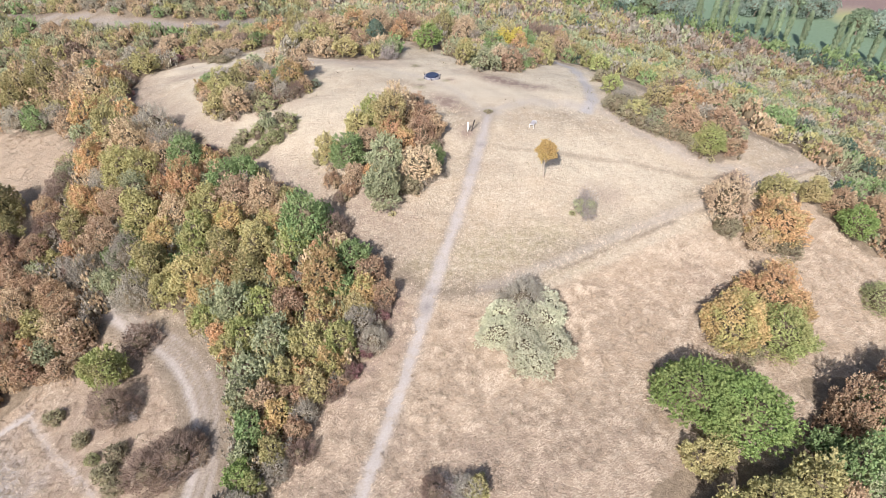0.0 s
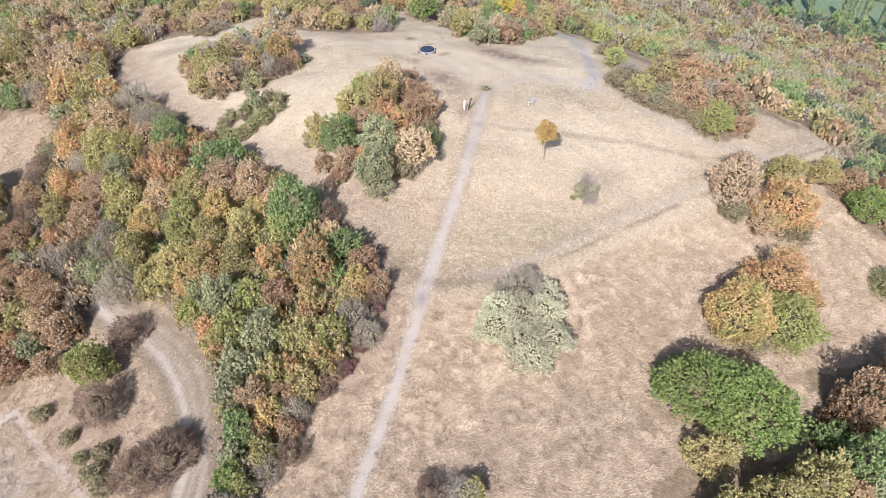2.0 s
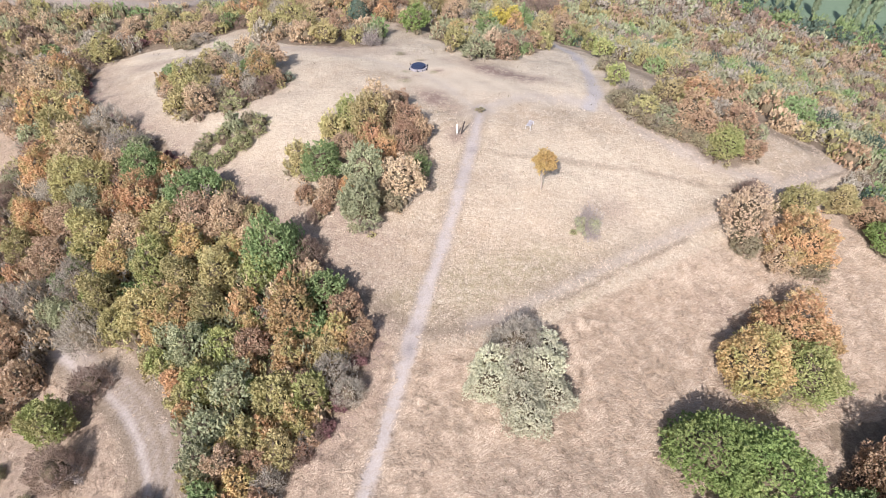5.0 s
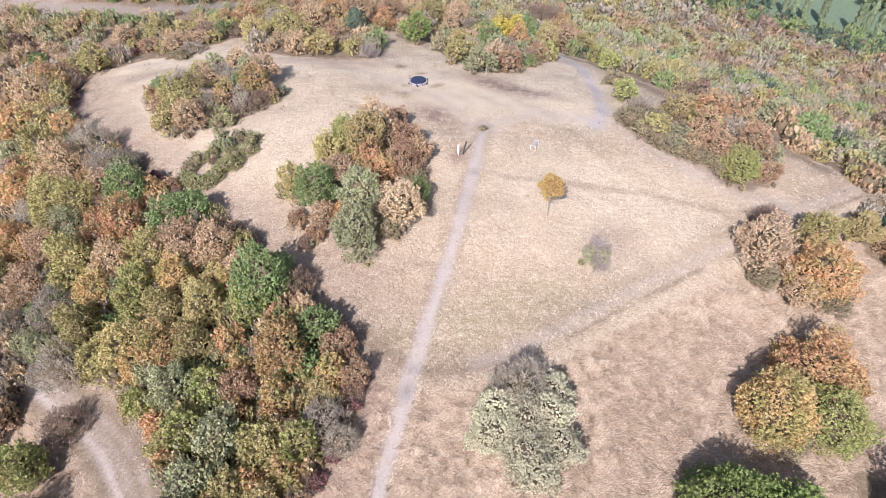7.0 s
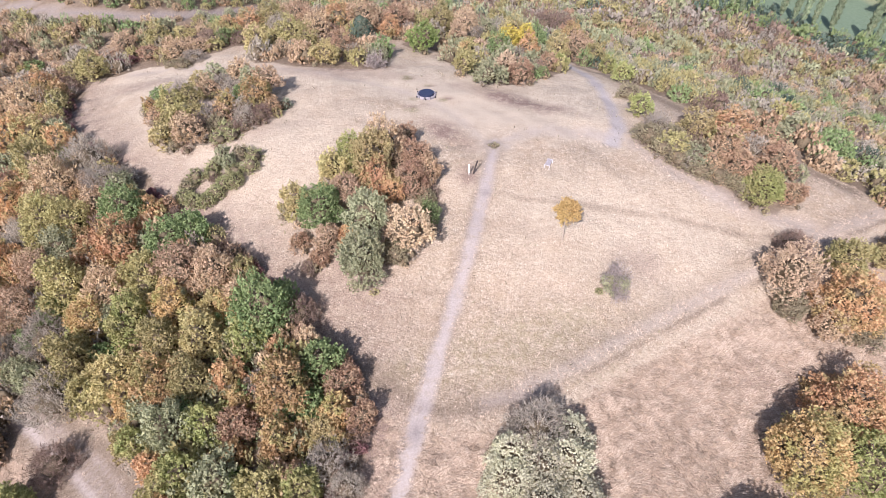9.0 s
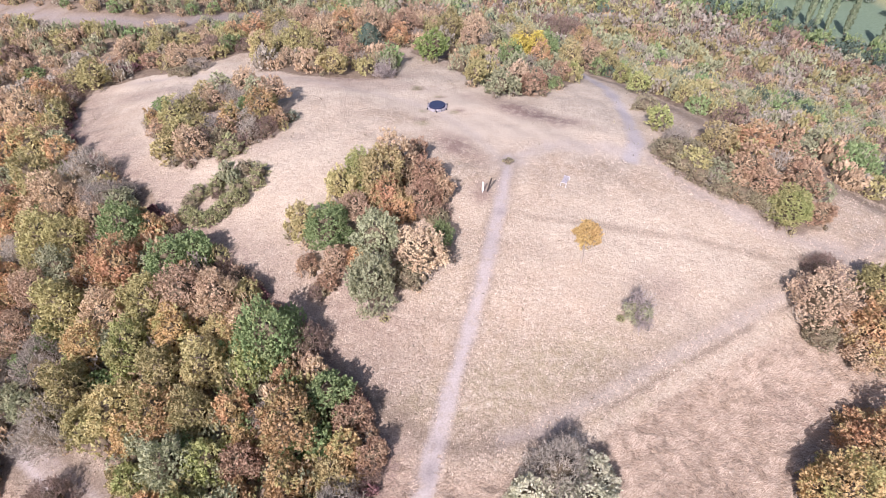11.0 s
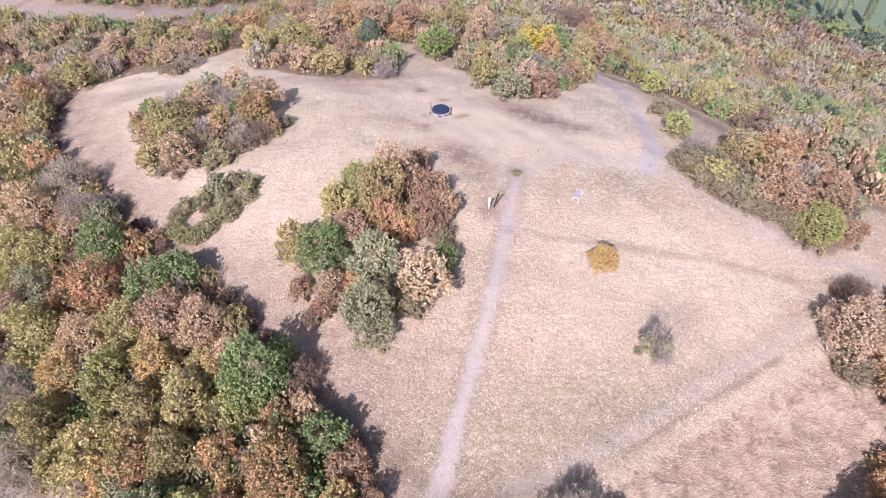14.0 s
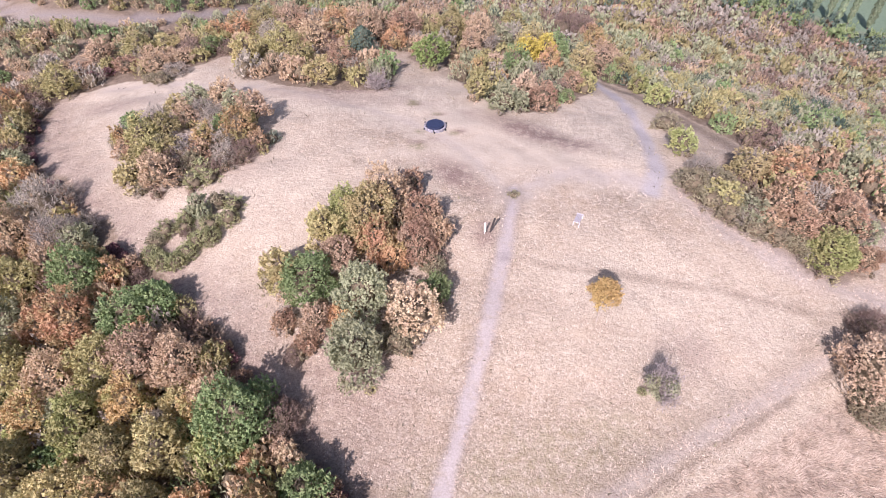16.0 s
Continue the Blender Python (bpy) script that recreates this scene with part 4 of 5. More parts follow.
PLANTS["westwood3"] = dict(
    grey=[(-37.8, 43.1, 1.7), (-33.5, 44.5, 2.0), (-30.0, 38.4, 2.1), (-7.2, 31.9, 1.6), (-5.7, 30.5, 1.2)],
    sage=[(-35.4, 42.0, 1.2), (-18.9, 34.7, 1.9), (-14.5, 31.4, 1.7), (-15.9, 28.5, 1.5), (-15.7, 26.0, 1.4), (-14.8, 21.7, 1.0)],
    olive=[(-28.9, 41.0, 2.1), (-18.2, 38.4, 1.8), (-27.0, 38.5, 1.6), (-10.9, 30.3, 1.6), (-18.7, 31.3, 1.2), (-12.8, 27.6, 1.3)],
    yellow=[(-24.7, 39.4, 2.1), (-22.5, 34.5, 1.1), (-10.2, 26.4, 1.4)],
    amber=[(-21.0, 38.4, 1.8), (-23.2, 37.5, 1.4), (-10.4, 33.5, 1.7), (-9.2, 28.4, 1.3), (-12.6, 24.4, 1.3)],
    rust=[(-15.5, 38.4, 1.3), (-12.9, 23.2, 1.0)],
    lime=[(-16.4, 35.3, 1.6), (-8.5, 30.3, 1.5), (-17.2, 31.9, 1.7)],
    russet=[(-13.8, 35.1, 1.5), (-11.1, 23.1, 1.1), (-11.6, 25.9, 1.2)],
    maple=[(-13.4, 31.6, 0.8)],
    tan=[(-13.8, 25.7, 1.3)],
    green=[(-14.5, 23.1, 1.4)],
)
PLANTS["westpatch"] = dict(
    brown=[(-46.3, 54.5, 2.0), (-45.2, 50.3, 1.9), (-49.0, 47.7, 2.2), (-47.7, 60.2, 1.4), (-40.7, 48.1, 1.6)],
    russet=[(-45.4, 46.9, 1.9), (-49.5, 46.2, 2.5), (-46.4, 43.6, 1.8), (-42.4, 40.9, 1.8), (-38.0, 38.4, 1.9), (-42.6, 35.6, 1.9), (-39.1, 32.3, 1.7)],
    olive=[(-50.9, 49.0, 2.8), (-54.7, 54.5, 3.0), (-40.2, 37.0, 1.7)],
    grey=[(-40.3, 44.3, 1.5)],
    sage=[(-44.3, 44.3, 1.2), (-37.7, 33.9, 1.3)],
    tan=[(-43.4, 38.9, 2.0), (-35.0, 34.9, 1.6), (-35.4, 31.8, 1.3)],
)
GROUP_NAMES = dict(island="copse in the meadow", west="western copse", broomring="ring of broom bushes", eastcopse="eastern copse", northwest="north-western copse",
                   north="northern copse", lone="trees standing in the meadow", southeast="south-eastern wood", southwest="bushes in the clearing", westwood="western wood", westwood2="western wood", westwood3="western wood", westpatch="low western wood", nwedge="shrubs on the meadow edge")
STRETCH = dict(southwest=0.9, southeast=1.25, lone=0.8, west=0.85, northwest=0.8, north=0.85, eastcopse=0.75, island=0.95, nwedge=0.6)
for copse, kinds in PLANTS.items():
    for kind, spots in kinds.items():
        for x, y, r in spots:
            plant(kind, x, y, r, GROUP_NAMES[copse], stretch=STRETCH.get(copse, 1.0))


def fill_wood(poly, gap, mixture, radius, group, seed, clear=0.8, stretch=1.0):
    """Plants a wood at random inside an outline, clear of what stands there already."""
    rg = random.Random(seed)
    kinds, weights = zip(*mixture)
    xs, ys = [p[0] for p in poly], [p[1] for p in poly]
    y = min(ys)
    while y < max(ys):
        x = min(xs)
        while x < max(xs):
            px, py = x + rg.uniform(-0.45, 0.45) * gap, y + rg.uniform(-0.45, 0.45) * gap
            r = rg.uniform(*radius)
            kind = rg.choices(kinds, weights)[0]
            ok = inside(np.array([px]), np.array([py]), poly)[0]
            ok = ok and all(math.hypot(px - a, py - b) > clear * min(c, 2.2) + 0.35 * r for a, b, c in PLANTED)
            ok = ok and all(off_line(np.array([px]), np.array([py]), w)[0] > 1.1 + 0.6 * r for w in (ROAD, OUTER, TRACK, TRACK_EDGE))
            if ok:
                plant(kind, px, py, r, group, stretch=stretch)
            x += gap
        y += gap


AUTUMN = (("olive", 22), ("lime", 8), ("rust", 13), ("amber", 14), ("tan", 14), ("sage", 12), ("green", 8), ("russet", 6), ("yellow", 5), ("grey", 5))
WEST_WOOD = [(-12.6, 17), (-10.9, 23), (-8.8, 26.5), (-6.9, 29.4), (-5.6, 33.7), (-6, 37), (-7.6, 39.8), (-11, 42.6), (-16, 47.6), (-22, 52.3), (-31, 59.2), (-40, 67.4), (-47.5, 75.5),
             (-50, 86), (-56, 82), (-53, 72), (-47.5, 64.5), (-47.5, 57), (-46.5, 49), (-40, 43), (-33, 40.2), (-27, 37.2), (-21.3, 33), (-17.8, 28.5), (-16, 22), (-15.6, 12), (-12, 10)]
fill_wood(WEST_WOOD, 1.9, AUTUMN, (0.9, 1.4), "western wood", 3, 0.6)
fringe = random.Random(31)
for (ax, ay), (bx, by) in zip(EDGE, EDGE[1:]):
    for f in (0.25, 0.75):
        x, y, r = ax * (1 - f) + bx * f - fringe.uniform(0.3, 1.0), ay * (1 - f) + by * f - fringe.uniform(0.1, 0.9), fringe.uniform(0.55, 0.95)
        if fringe.random() < 0.75:
            plant(fringe.choice(("brown", "brown", "plum", "russet", "grey")), x, y, r, "shrubs on the meadow edge", stretch=0.9)
LOW_WOOD = [(-38, 43), (-34.5, 39), (-34.2, 33.5), (-39, 32), (-44, 27), (-54, 24), (-54, 34), (-52, 46), (-47, 47)]
fill_wood(LOW_WOOD, 2.0, (("russet", 35), ("tan", 20), ("olive", 20), ("sage", 8), ("rust", 6), ("bare", 12)), (1.1, 1.9), "low western wood", 4)
fill_wood([(13, 11), (24, 14.5), (34, 19), (48, 23), (56, 27), (56, 10), (40, 2), (16, 2)], 3.4, (("olive", 18), ("green", 42), ("russet", 15), ("sage", 20), ("yellow", 5)), (1.8, 2.6),
          "south-eastern wood", 5, stretch=1.4)

# ---- scrub on the slopes, too many to count ----
FAR_MIX = dict(tan=0.26, olive=0.2, sage=0.16, russet=0.1, green=0.04, grey=0.16, brown=0.07, rust=0.01)


def scrub(name, label, spots, seed, count, length):
    """One joined mesh of bushes for each leaf colour: far thicket."""
    rng = np.random.default_rng(seed)
    forms = []
    for k in range(14):
        _, _, c, r = lobed(rng, 8, 12, 1.0, 1.0, -0.3, 0.64, 0.42)
        up, slim = (1.2, 0.5) if k % 4 == 0 else (0.5, 1.1)
        p, d = canopy(rng, count // 4, c, r, 0.3)
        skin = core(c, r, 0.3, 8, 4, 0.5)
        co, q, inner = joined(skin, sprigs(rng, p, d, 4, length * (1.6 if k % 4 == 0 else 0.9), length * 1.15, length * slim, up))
        forms.append((co, q, inner))
    for kind, rows in spots.items():
        bushes, tris, hearts, base = [], [], [], 0
        for x, y, r, tall in rows:
            a = rng.uniform(0, math.tau)
            turn = np.array([[math.cos(a) * r, -math.sin(a) * r, 0], [math.sin(a) * r, math.cos(a) * r, 0], [0, 0, tall]])
            co, q, inner = forms[rng.integers(14)]
            bushes.append(co @ turn.T + np.array([x, y, foot(x, y)]))
            tris.append(q + base)
            hearts.append(inner)
            base += len(co)
        if bushes:
            co = np.vstack(bushes)
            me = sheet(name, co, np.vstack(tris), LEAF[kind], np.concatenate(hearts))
            tagged(new(name, me), label.format(KINDS[kind][4].split(" with ")[0].split(" bush")[0]), "thicket", kind="stuff")


def near_far_road(x, y):
    """Distance from the far road, for what stands on this side of it."""
    return min((math.hypot(x - a, y - b) for a, b in FAR_ROAD if y < b + 4), default=99.0)


def scatter(box, gap, seed, radius, allowed, clear=0.7, rise=(0.95, 1.5)):
    rg = random.Random(seed)
    kinds, weights = zip(*FAR_MIX.items())
    out = {k: [] for k in KINDS}
    xs, ys = np.arange(box[0], box[2], gap), np.arange(box[1], box[3], gap)
    gx, gy = [a.ravel() for a in np.meshgrid(xs, ys)]
    jit = np.random.default_rng(seed)
    gx, gy = gx + jit.uniform(-0.5, 0.5, gx.shape) * gap, gy + jit.uniform(-0.5, 0.5, gx.shape) * gap
    ok = allowed(gx, gy)
    tone = 0.55 * value_noise(gx, gy, 17.0, 71) + 0.45 * value_noise(gx, gy, 6.0, 72)
    for x, y, t in zip(gx[ok], gy[ok], tone[ok]):
        r = rg.uniform(*radius)
        r *= min(1.0, 0.38 + 0.11 * near_far_road(x, y))
        if any(abs(x - a) < 3 and abs(y - b) < 3 and math.hypot(x - a, y - b) < clear * c + 0.4 * r for a, b, c in PLANTED):
            continue
        if beyond_poplars(x, y) > -15 and x > 40:
            kind = rg.choice(("conifer", "green", "green"))
        elif rg.random() < 0.16:
            kind = rg.choices(kinds, weights)[0]
        elif x < 0:
            kind = rg.choice((("russet", "tan", "tan", "grey"), ("grey", "grey", "tan", "olive"), ("tan", "tan", "olive", "grey"), ("sage", "olive", "tan"), ("green", "sage", "sage", "olive"))[sum(t > v for v in (0.3, 0.42, 0.54, 0.66))])
        else:
            kind = rg.choice((("grey", "brown", "olive", "tan"), ("grey", "brown", "sage", "olive"), ("sage", "olive", "grey", "russet"), ("sage", "olive", "grey"), ("sage", "green", "sage", "conifer"))[sum(t > v for v in (0.3, 0.42, 0.54, 0.64))])
        out[kind].append((float(x), float(y), r, r * rg.uniform(*rise)))
    return out


def in_view(x, y, far, wide=0.82):
    """Inside the wedge of hillside that the flight looks over."""
    return (np.abs(x) < 14 + (y + 2) * wide) & (y < far)


def thicket(x, y):
    free = ~inside(x, y, MEADOW) & ~inside(x, y, WEST_PATCH) & ~inside(x, y, CLEARING) & ~inside(x, y, WEST_WOOD) & ~inside(x, y, LOW_WOOD)
    for way, clear in ((ROAD, 2.2), (OUTER, 2.2), (TRACK, 2.0), (FAR_ROAD, 2.0)):
        free &= off_line(x, y, way) > clear
    return free & (beyond_poplars(x, y) < -1)


def near_slope(x, y):
    return thicket(x, y) & in_view(x, y, 122) & (y > 36)


def far_slope(x, y):
    return thicket(x, y) & in_view(x, y, 260) & (y >= 122)


scrub("hillside_scrub", "dense hillside thicket of {} bushes", scatter((-95, 30, 120, 122), 2.35, 11, (1.0, 1.9), near_slope), 12, 440, 0.160)
scrub("distant_scrub", "far thicket of {} bushes", scatter((-200, 122, 200, 162), 3.5, 13, (1.4, 2.5), far_slope), 14, 225, 0.225)
scrub("farthest_scrub", "farthest thicket of {} bushes by the fields", scatter((-200, 162, 200, 240), 4.8, 15, (1.8, 2.9), far_slope), 16, 125, 0.305)



def undergrowth(x, y):
    return inside(x, y, WEST_WOOD) | inside(x, y, LOW_WOOD)


FAR_MIX = dict(olive=0.24, tan=0.18, brown=0.15, russet=0.16, grey=0.11, sage=0.08, yellow=0.05, lime=0.03)
under = scatter((-58, 8, -4, 90), 1.25, 17, (0.8, 1.15), undergrowth, 0.42, (1.6, 2.5))
scrub("undergrowth", "tangled undergrowth of {} bushes below the trees", under, 18, 220, 0.173)
rg = random.Random(23)
FAR_MIX = dict(grey=0.3, brown=0.25, broom=0.2, tan=0.15, olive=0.1)
skirt = {k: [] for k in FAR_MIX}
for copse in ("island", "west", "eastcopse", "northwest", "north"):
    for kind, spots in PLANTS[copse].items():
        for x, y, r in spots:
            for _ in range(2):
                a, s = rg.uniform(0, math.tau), rg.uniform(0.4, 0.75)
                skirt[rg.choices(list(FAR_MIX), list(FAR_MIX.values()))[0]].append((x + math.cos(a) * r * 0.85, y + math.sin(a) * r * 0.85, s, s * rg.uniform(0.9, 1.7)))
scrub("low_scrub", "low {} growth at the foot of the copses", skirt, 24, 200, 0.17)

# ---- poplars and hedge trees by the field ----
LEAF["poplar"] = leaf_material("poplar_leaves", (0.13, 0.18, 0.10), (0.33, 0.39, 0.24))
LEAF["grey_willow"] = leaf_material("grey_willow_leaves", (0.15, 0.20, 0.15), (0.34, 0.40, 0.32))


def poplar_shapes(seed):
    rng = np.random.default_rng(seed)
    n = 1800
    h = rng.uniform(0, 1, n)
    r = 1.45 * np.sin(math.pi * np.clip(h * 0.9 + 0.08, 0, 1)) ** 0.45 * rng.uniform(0.6, 1.05, n) * (0.85 + 0.15 * np.sin(h * 40 + seed))
    an = rng.uniform(0, 2 * math.pi, n)
    d = np.column_stack([np.cos(an), np.sin(an), np.full(n, 0.3)])
    p = np.column_stack([np.cos(an) * r, np.sin(an) * r, 1.0 + 11.5 * h])
    co, q = leaves(rng, p, d, 0.7, 0.45, 0.4, 1.2)
    return sheet("poplar_crown", co, q, LEAF["poplar"]), sheet("poplar_trunk", *limbs(rng, 12.5, p[:8] * np.array([0.5, 0.5, 1]), 0.2), BARK)


POPLARS = [poplar_shapes(s) for s in (1, 2, 3)]
for k, (x, y, s) in enumerate([(87, 199.5, 1.0), (91, 196, 0.95), (92.2, 192.2, 1.0), (95.1, 191.1, 1.05), (104.1, 190.5, 1.0), (105.8, 186.3, 0.9), (106.3, 182.1, 0.85), (109.7, 182.2, 0.9),
                               (113.3, 178.8, 1.0), (117.7, 169.1, 1.05), (119.1, 166.8, 0.9), (120.8, 164.4, 1.05), (125.3, 162.9, 0.9), (127.8, 160.9, 0.85), (131, 157.5, 0.95)]):
    root = new("poplar_tree")
    root.matrix_basis = Matrix.LocRotScale((x, y, foot(x, y)), Euler((0, 0, k * 1.3)), (s * 0.8, s * 0.8, s * (0.84 + 0.05 * (k % 4))))
    for name, me in zip(("crown", "trunk"), POPLARS[k % 3]):
        new(name, me).parent = root
    tagged(root, "tall narrow green poplar beside the crop field", "poplar", "row of poplars")


def hedge_shapes(seed, kind):
    rng = np.random.default_rng(seed)
    p, d, c, r = lobed(rng, 2200, 18, 1.0, 1.9, -0.3)
    co, q, inner = joined(core(c, r, 1.0, 14, 6, 0.6), leaves(rng, p, d, 0.13, 0.1, 0.5))
    return sheet("hedge_crown", co, q, LEAF[kind], inner), sheet("hedge_trunk", *limbs(rng, 1.9, c, 0.05), BARK)


HEDGE = [hedge_shapes(5, "grey_willow"), hedge_shapes(6, "grey_willow"), hedge_shapes(7, "poplar")]
for k, (x, y, r) in enumerate([(86, 204, 4.5), (80, 210, 5), (74, 214, 5), (83, 216, 6), (68, 218, 5), (90, 212, 4), (114, 214, 6), (121, 213, 5.5), (127, 216, 6.5), (133, 213, 6), (139, 214, 5), (120, 222, 7), (131, 223, 7), (106, 216, 4), (139, 192, 5), (145, 190, 5.5), (150, 193, 5), (144, 197, 4.5), (157, 196, 5.5)]):
    root = new("hedge_tree")
    root.matrix_basis = Matrix.LocRotScale((x, y, foot(x, y)), Euler((0, 0, k * 2.1)), (r, r, r * 0.85))
    for name, me in zip(("crown", "trunk"), HEDGE[k % 3]):
        new(name, me).parent = root
    tagged(root, "broad grey-green willow at the field edge", "tree", "hedge by the field")

# ---- grass, past counting ----
def straw_material(name, dark, light):
    n = Nodes(name, 0.8)
    geo = n.t.nodes.new("ShaderNodeNewGeometry")
    f = n.maths("ADD", n.maths("MULTIPLY", geo.outputs["Random Per Island"], 0.75), n.maths("MULTIPLY", n.noise(0.5, 3.0, 0.6), 0.22))
    return n.colour(n.ramp(f, (0.2, dark), (0.34, tuple(a * 0.45 + b * 0.55 for a, b in zip(dark, light))), (0.85, light)))


STRAW = straw_material("straw", (0.30, 0.222, 0.16), (0.56, 0.452, 0.342))
WEED = straw_material("dry_weeds", (0.09, 0.075, 0.045), (0.22, 0.19, 0.11))


def blades(name, label, x, y, heading, tilt, length, width, material, seed):
    """Single grass blades, lying over at a tilt along a heading."""
    rng = np.random.default_rng(seed)
    n = len(x)
    base = np.column_stack([x, y, ground_z(x, y) - 0.02])
    flat = np.column_stack([np.cos(heading), np.sin(heading), np.zeros(n)])
    side = np.column_stack([-flat[:, 1], flat[:, 0], rng.uniform(-0.6, 0.6, n)])
    L, W = length * rng.uniform(0.6, 1.3, n), width * rng.uniform(0.6, 1.4, n)
    tip = base + flat * (L * np.cos(tilt))[:, None] + np.array([0, 0, 1.0]) * (L * np.sin(tilt))[:, None]
    co = np.stack([base - side * W[:, None] / 2, base + side * W[:, None] / 2, tip], 1).reshape(-1, 3)
    tagged(new(name, sheet(name, co, np.arange(n * 3).reshape(-1, 3), material)), label, "grass", kind="stuff")


def sow(count, box, seed, want):
    rng = np.random.default_rng(seed)
    x, y = rng.uniform(box[0], box[2], count), rng.uniform(box[1], box[3], count)
    keep = rng.uniform(0, 1, count) < want(x, y)
    return x[keep], y[keep], rng


def clumps(x, y, rng, each, spread):
    """Several blades round each spot, as a tussock."""
    x, y = np.repeat(x, each), np.repeat(y, each)
    return x + rng.normal(0, spread, len(x)), y + rng.normal(0, spread, len(y)), rng


def long_grass(x, y):
    m = masks(x, y)
    return m["long"] * (1 - 0.6 * m["russet"]) * (1 - m["path"]) * (1 - m["litter"])


def short_grass(x, y):
    m = masks(x, y)
    return (1 - m["litter"]) * (1 - m["long"]) * (1 - m["path"]) * (1 - 0.7 * m["bare"]) * (1 - 0.95 * m["worn"]) * (1 - 0.9 * m["russet"]) * (1 - 0.6 * m["lush"]) * (1 - m["dirt"]) * (1 - m["gravel"]) * np.clip(1.2 - (y - 40) / 30, 0, 1) * (0.15 + value_noise(x, y, 1.1, 61))


gx, gy, rng = clumps(*sow(125000, (-42, 11, 50, 50), 41, long_grass), 7, 0.10)
lay = radians(-25) + 0.5 * (value_noise(gx, gy, 6.0, 31) - 0.5) + 2.6 * (value_noise(gx, gy, 0.6, 32) - 0.5) + rng.normal(0, 0.22, len(gx))
blades("long_grass", "long straw-coloured grass laid over by wind", gx, gy, lay, radians(12) + rng.uniform(0, 0.7, len(gx)), 0.25, 0.044, STRAW, 42)
gx, gy, rng = clumps(*sow(13000, (-74, 49, -42, 82), 47, long_grass), 6, 0.14)
blades("long_grass", "tussocks of pale dry grass in a clearing", gx, gy, rng.uniform(-1.6, 0.6, len(gx)), rng.uniform(0.1, 0.5, len(gx)), 0.42, 0.08, STRAW, 48)
gx, gy, rng = clumps(*sow(150000, (-52, 30, 50, 100), 43, short_grass), 5, 0.07)
blades("short_grass", "short dry pale grass tufts", gx, gy, rng.uniform(0, 6.28, len(gx)), rng.uniform(0.15, 0.9, len(gx)), 0.2, 0.06, STRAW, 44)
gx, gy, rng = sow(5000, (-50, 13, 56, 92), 45, lambda x, y: (masks(x, y)["litter"] < 0.5) * (value_noise(x, y, 3.0, 50) > 0.62) * (1 - masks(x, y)["path"]) * 0.8)
blades("weeds", "sparse dark dry weeds in the grass", gx, gy, rng.uniform(0, 6.28, len(gx)), rng.uniform(0.5, 1.3, len(gx)), 0.4, 0.09, WEED, 46)

# ---- single plants and made things in the meadow ----


def part(name, bm, material, parent, label=""):
    me = bpy.data.meshes.new(name)
    bm.to_mesh(me)
    bm.free()
    me.materials.append(material)
    ob = new(name, me)
    ob.parent = parent
    if label:
        ob["label"] = label
    return ob


def box(size, at=(0, 0, 0), turn=(0, 0, 0), bevel=0.01):
    bm = bmesh.new()
    bmesh.ops.create_cube(bm, size=1.0)
    bmesh.ops.scale(bm, vec=size, verts=bm.verts)
    bmesh.ops.bevel(bm, geom=bm.edges[:], offset=bevel, segments=2, affect="EDGES")
    bmesh.ops.transform(bm, matrix=pose(*at, *turn), verts=bm.verts)
    return bm


def root_at(name, x, y, turn, label, category, dz=0.0):
    root = new(name)
    root.matrix_basis = pose(x, y, foot(x, y) + dz, 0, 0, turn)
    return tagged(root, label, category)


def sapling(x, y):
    rng = np.random.default_rng(77)
    p, d, c, _ = lobed(rng, 900, 26, 0.98, 4.7, 1.4, 0.66, 0.36)
    co, q = sprigs(rng, p, d, 4, 0.25, 0.2, 0.13, 0.4)
    root = root_at("young_tree", x, y, 0, "slender young tree with yellow and orange leaves", "tree")
    mat = leaf_material("golden_leaves", (0.32, 0.205, 0.08), (0.61, 0.44, 0.19))
    new("crown", sheet("young_crown", co, q, mat)).parent = root
    new("trunk", sheet("young_trunk", *limbs(rng, 3.6, c, 0.055, 0.05), plain("pale_bark", (0.36, 0.30, 0.24), 0.85))).parent = root


sapling(10.95, 51.2)


def thin_bush(x, y):
    """A grey twiggy bush with green leaves only near its foot."""
    rng = np.random.default_rng(78)
    root = root_at("shrub", x, y, 0, "thin shrub, grey twigs above green leaves", "shrub")
    twigs, stems = bare_shape(1, 0)
    for name, me in (("twig_mass", twigs), ("woody_base", stems)):
        ob = new(name, me)
        ob.parent, ob.scale = root, (1.4, 1.4, 2.75)
    p, d, _, _ = lobed(rng, 2000, 14, 1.2, 2.2, -0.1, 0.7, 0.34)
    new("foliage", sheet("thin_bush_leaves", *leaves(rng, p, d, 0.18, 0.1, 0.6, 0.6), LEAF["sage"])).parent = root


thin_bush(14.6, 46.1)
plant("gorse", 13.45, 46.2, 0.32, label="small dark evergreen bush beside the shrub")
plant("broom", 5.7, 64.0, 0.6, stretch=0.5, label="low dark bush on the trodden summit")
plant("bare", -8.5, 84.6, 1.6, label="small leafless tree with pale branches")


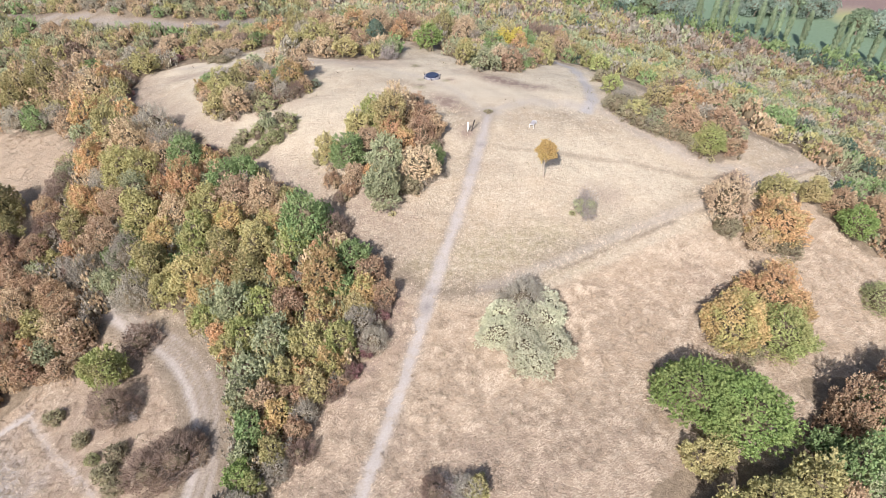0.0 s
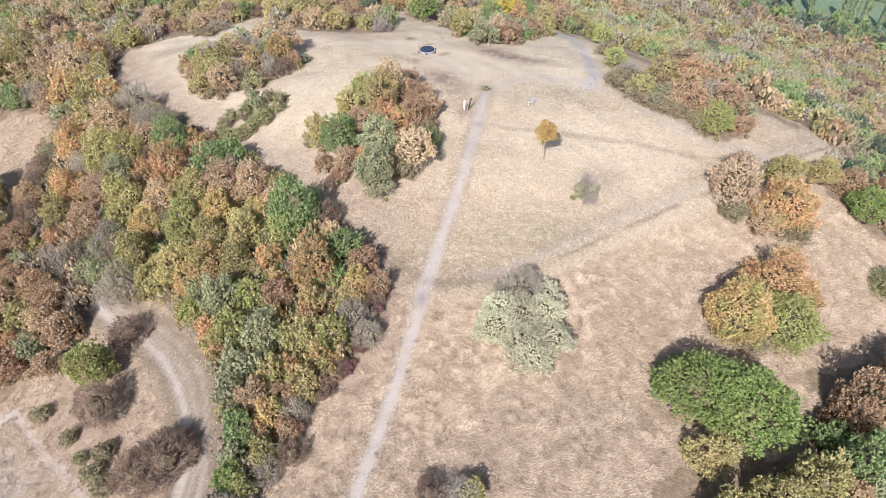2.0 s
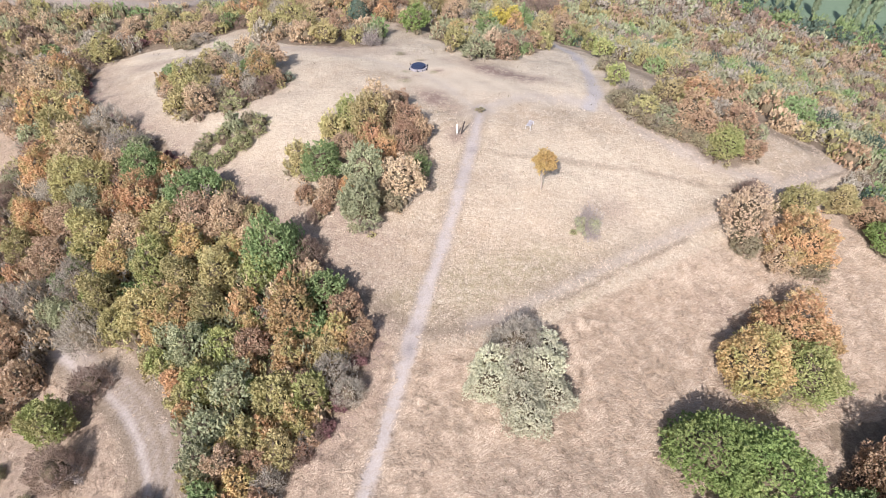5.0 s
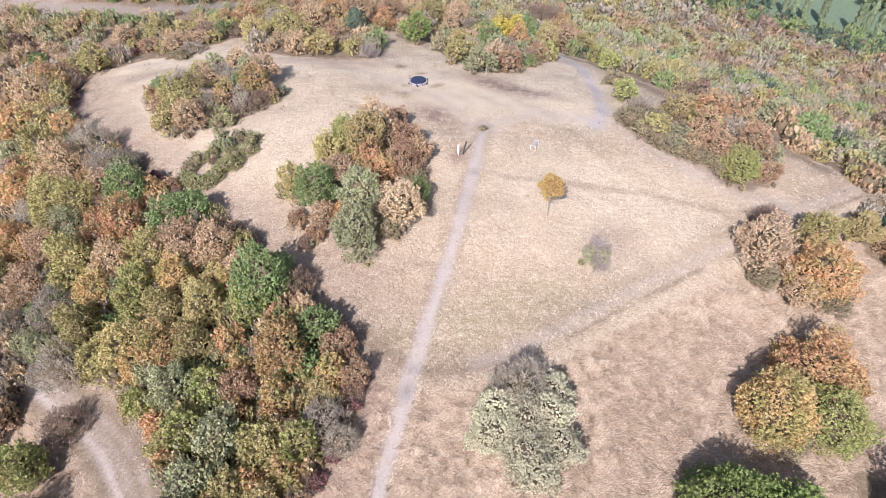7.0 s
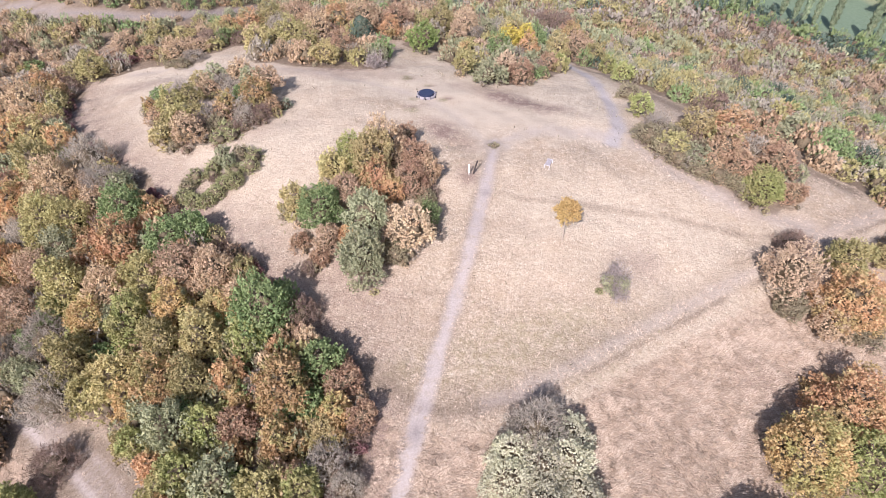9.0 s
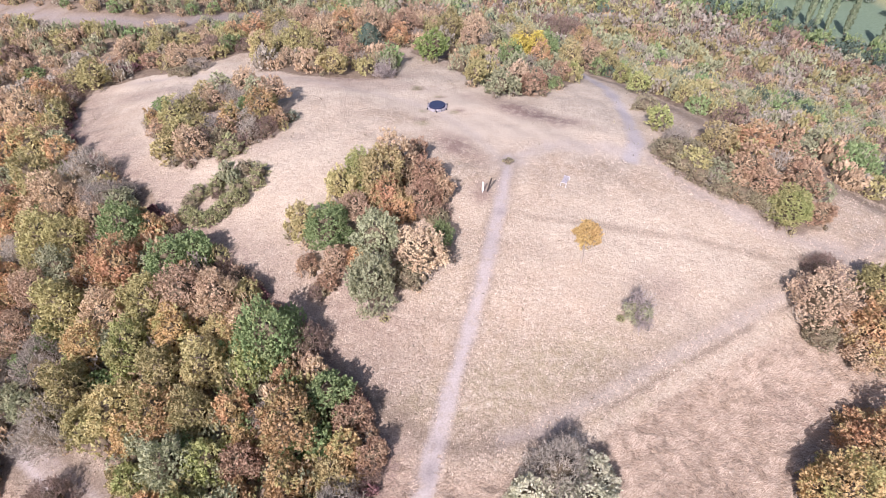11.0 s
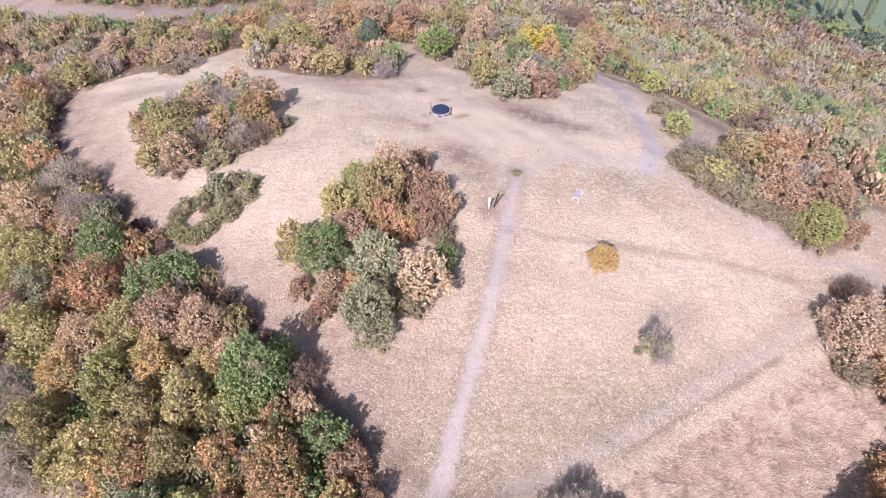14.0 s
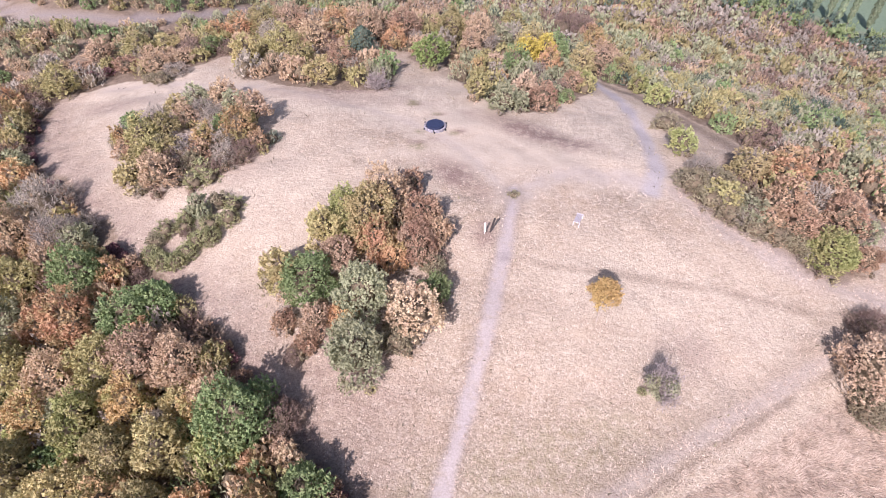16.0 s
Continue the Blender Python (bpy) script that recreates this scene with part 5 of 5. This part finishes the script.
def round_platform(x, y):
    """A low dark blue disc inside a ring of pale kerb blocks."""
    blue = plain("dark_blue_sheet", (0.028, 0.036, 0.07), 0.4, vary=0.2, scale=3)
    stone = plain("pale_kerb_stone", (0.27, 0.25, 0.26), 0.85, vary=0.45, scale=5)
    black = plain("black_rubber", (0.02, 0.02, 0.025), 0.6)
    root = root_at("round_platform", x, y, 10, "round dark blue platform ringed by pale stone blocks", "platform")
    root.scale = (0.87, 0.87, 0.9)
    bm = bmesh.new()
    bmesh.ops.create_cone(bm, cap_ends=True, segments=48, radius1=1.04, radius2=1.0, depth=0.3, matrix=pose(0, 0, 0.27))
    part("disc", bm, blue, root)
    for k in range(10):
        bm = bmesh.new()
        a0, a1 = k * math.tau / 10 + 0.05, (k + 1) * math.tau / 10 - 0.05
        rings = []
        for j in range(5):
            a = a0 + (a1 - a0) * j / 4
            c, s = math.cos(a), math.sin(a)
            rings.append([bm.verts.new((r * c, r * s, z)) for r, z in ((1.08, -0.1), (1.30, -0.1), (1.30, 0.20), (1.26, 0.25), (1.12, 0.25), (1.08, 0.22))])
        for p, q in zip(rings, rings[1:]):
            for i in range(6):
                bm.faces.new((p[i], q[i], q[(i + 1) % 6], p[(i + 1) % 6]))
        bm.faces.new(rings[0])
        bm.faces.new(list(reversed(rings[-1])))
        bmesh.ops.recalc_face_normals(bm, faces=bm.faces[:])
        part("kerb_block", bm, stone, root)
    for k in range(6):
        a = k * math.tau / 6 + 0.3
        part("foot", box((0.15, 0.11, 0.24), (1.44 * math.cos(a), 1.46 * math.sin(a), 0.1), (0, 0, math.degrees(a) + 90), 0.03), black, root, "dark block outside the ring")


round_platform(-1.58, 74.6)


def bench(x, y, turn):
    wood = plain("weathered_lilac_grey_boards", (0.40, 0.37, 0.385), 0.8, scale=20)
    frame_mat = plain("pale_concrete", (0.48, 0.45, 0.43), 0.85)
    root = root_at("bench", x, y, turn, "low weathered grey bench with pale end frames", "bench")
    for k in range(4):
        part("seat_board", box((1.15, 0.1, 0.04), (0, -0.2 + 0.135 * k, 0.42)), wood, root)
    for s in (-1, 1):
        end = part("end_frame", box((0.07, 0.6, 0.06), (0.6 * s, 0, 0.42)), frame_mat, root, "pale end frame")
        for k in (-1, 1):
            part("leg", box((0.07, 0.07, 0.5), (0.6 * s, 0.25 * k, 0.16)), frame_mat, end)


bench(10.9, 61.0, 66)


def signpost(x, y):
    root = root_at("sign_post", x, y, 0, "upright white board on a short post", "sign")
    part("post", box((0.09, 0.09, 1.25), (0, 0, 0.5)), plain("grey_timber", (0.40, 0.37, 0.33), 0.85), root)
    part("board", box((0.16, 0.03, 1.0), (0, -0.065, 0.75)), plain("white_board", (0.8, 0.79, 0.76), 0.5, vary=0.05), root, "white painted board")
    lean = root_at("timber_post", x + 0.42, y + 0.25, 0, "dark timber post leaning beside the sign", "post")
    part("shaft", box((0.13, 0.13, 1.5), (0.2, 0.05, 0.6), (-6, 16, 10), 0.02), plain("dark_timber", (0.055, 0.045, 0.04), 0.85), lean)


signpost(2.92, 59.1)
way = root_at("waymark_post", 22.6, 98.5, 0, "pale wooden waymark post beside the gravel road", "post")
part("shaft", box((0.16, 0.16, 1.7), (0, 0, 0.75), (0, 3, 0), 0.02), plain("pale_timber", (0.55, 0.47, 0.34), 0.8), way)
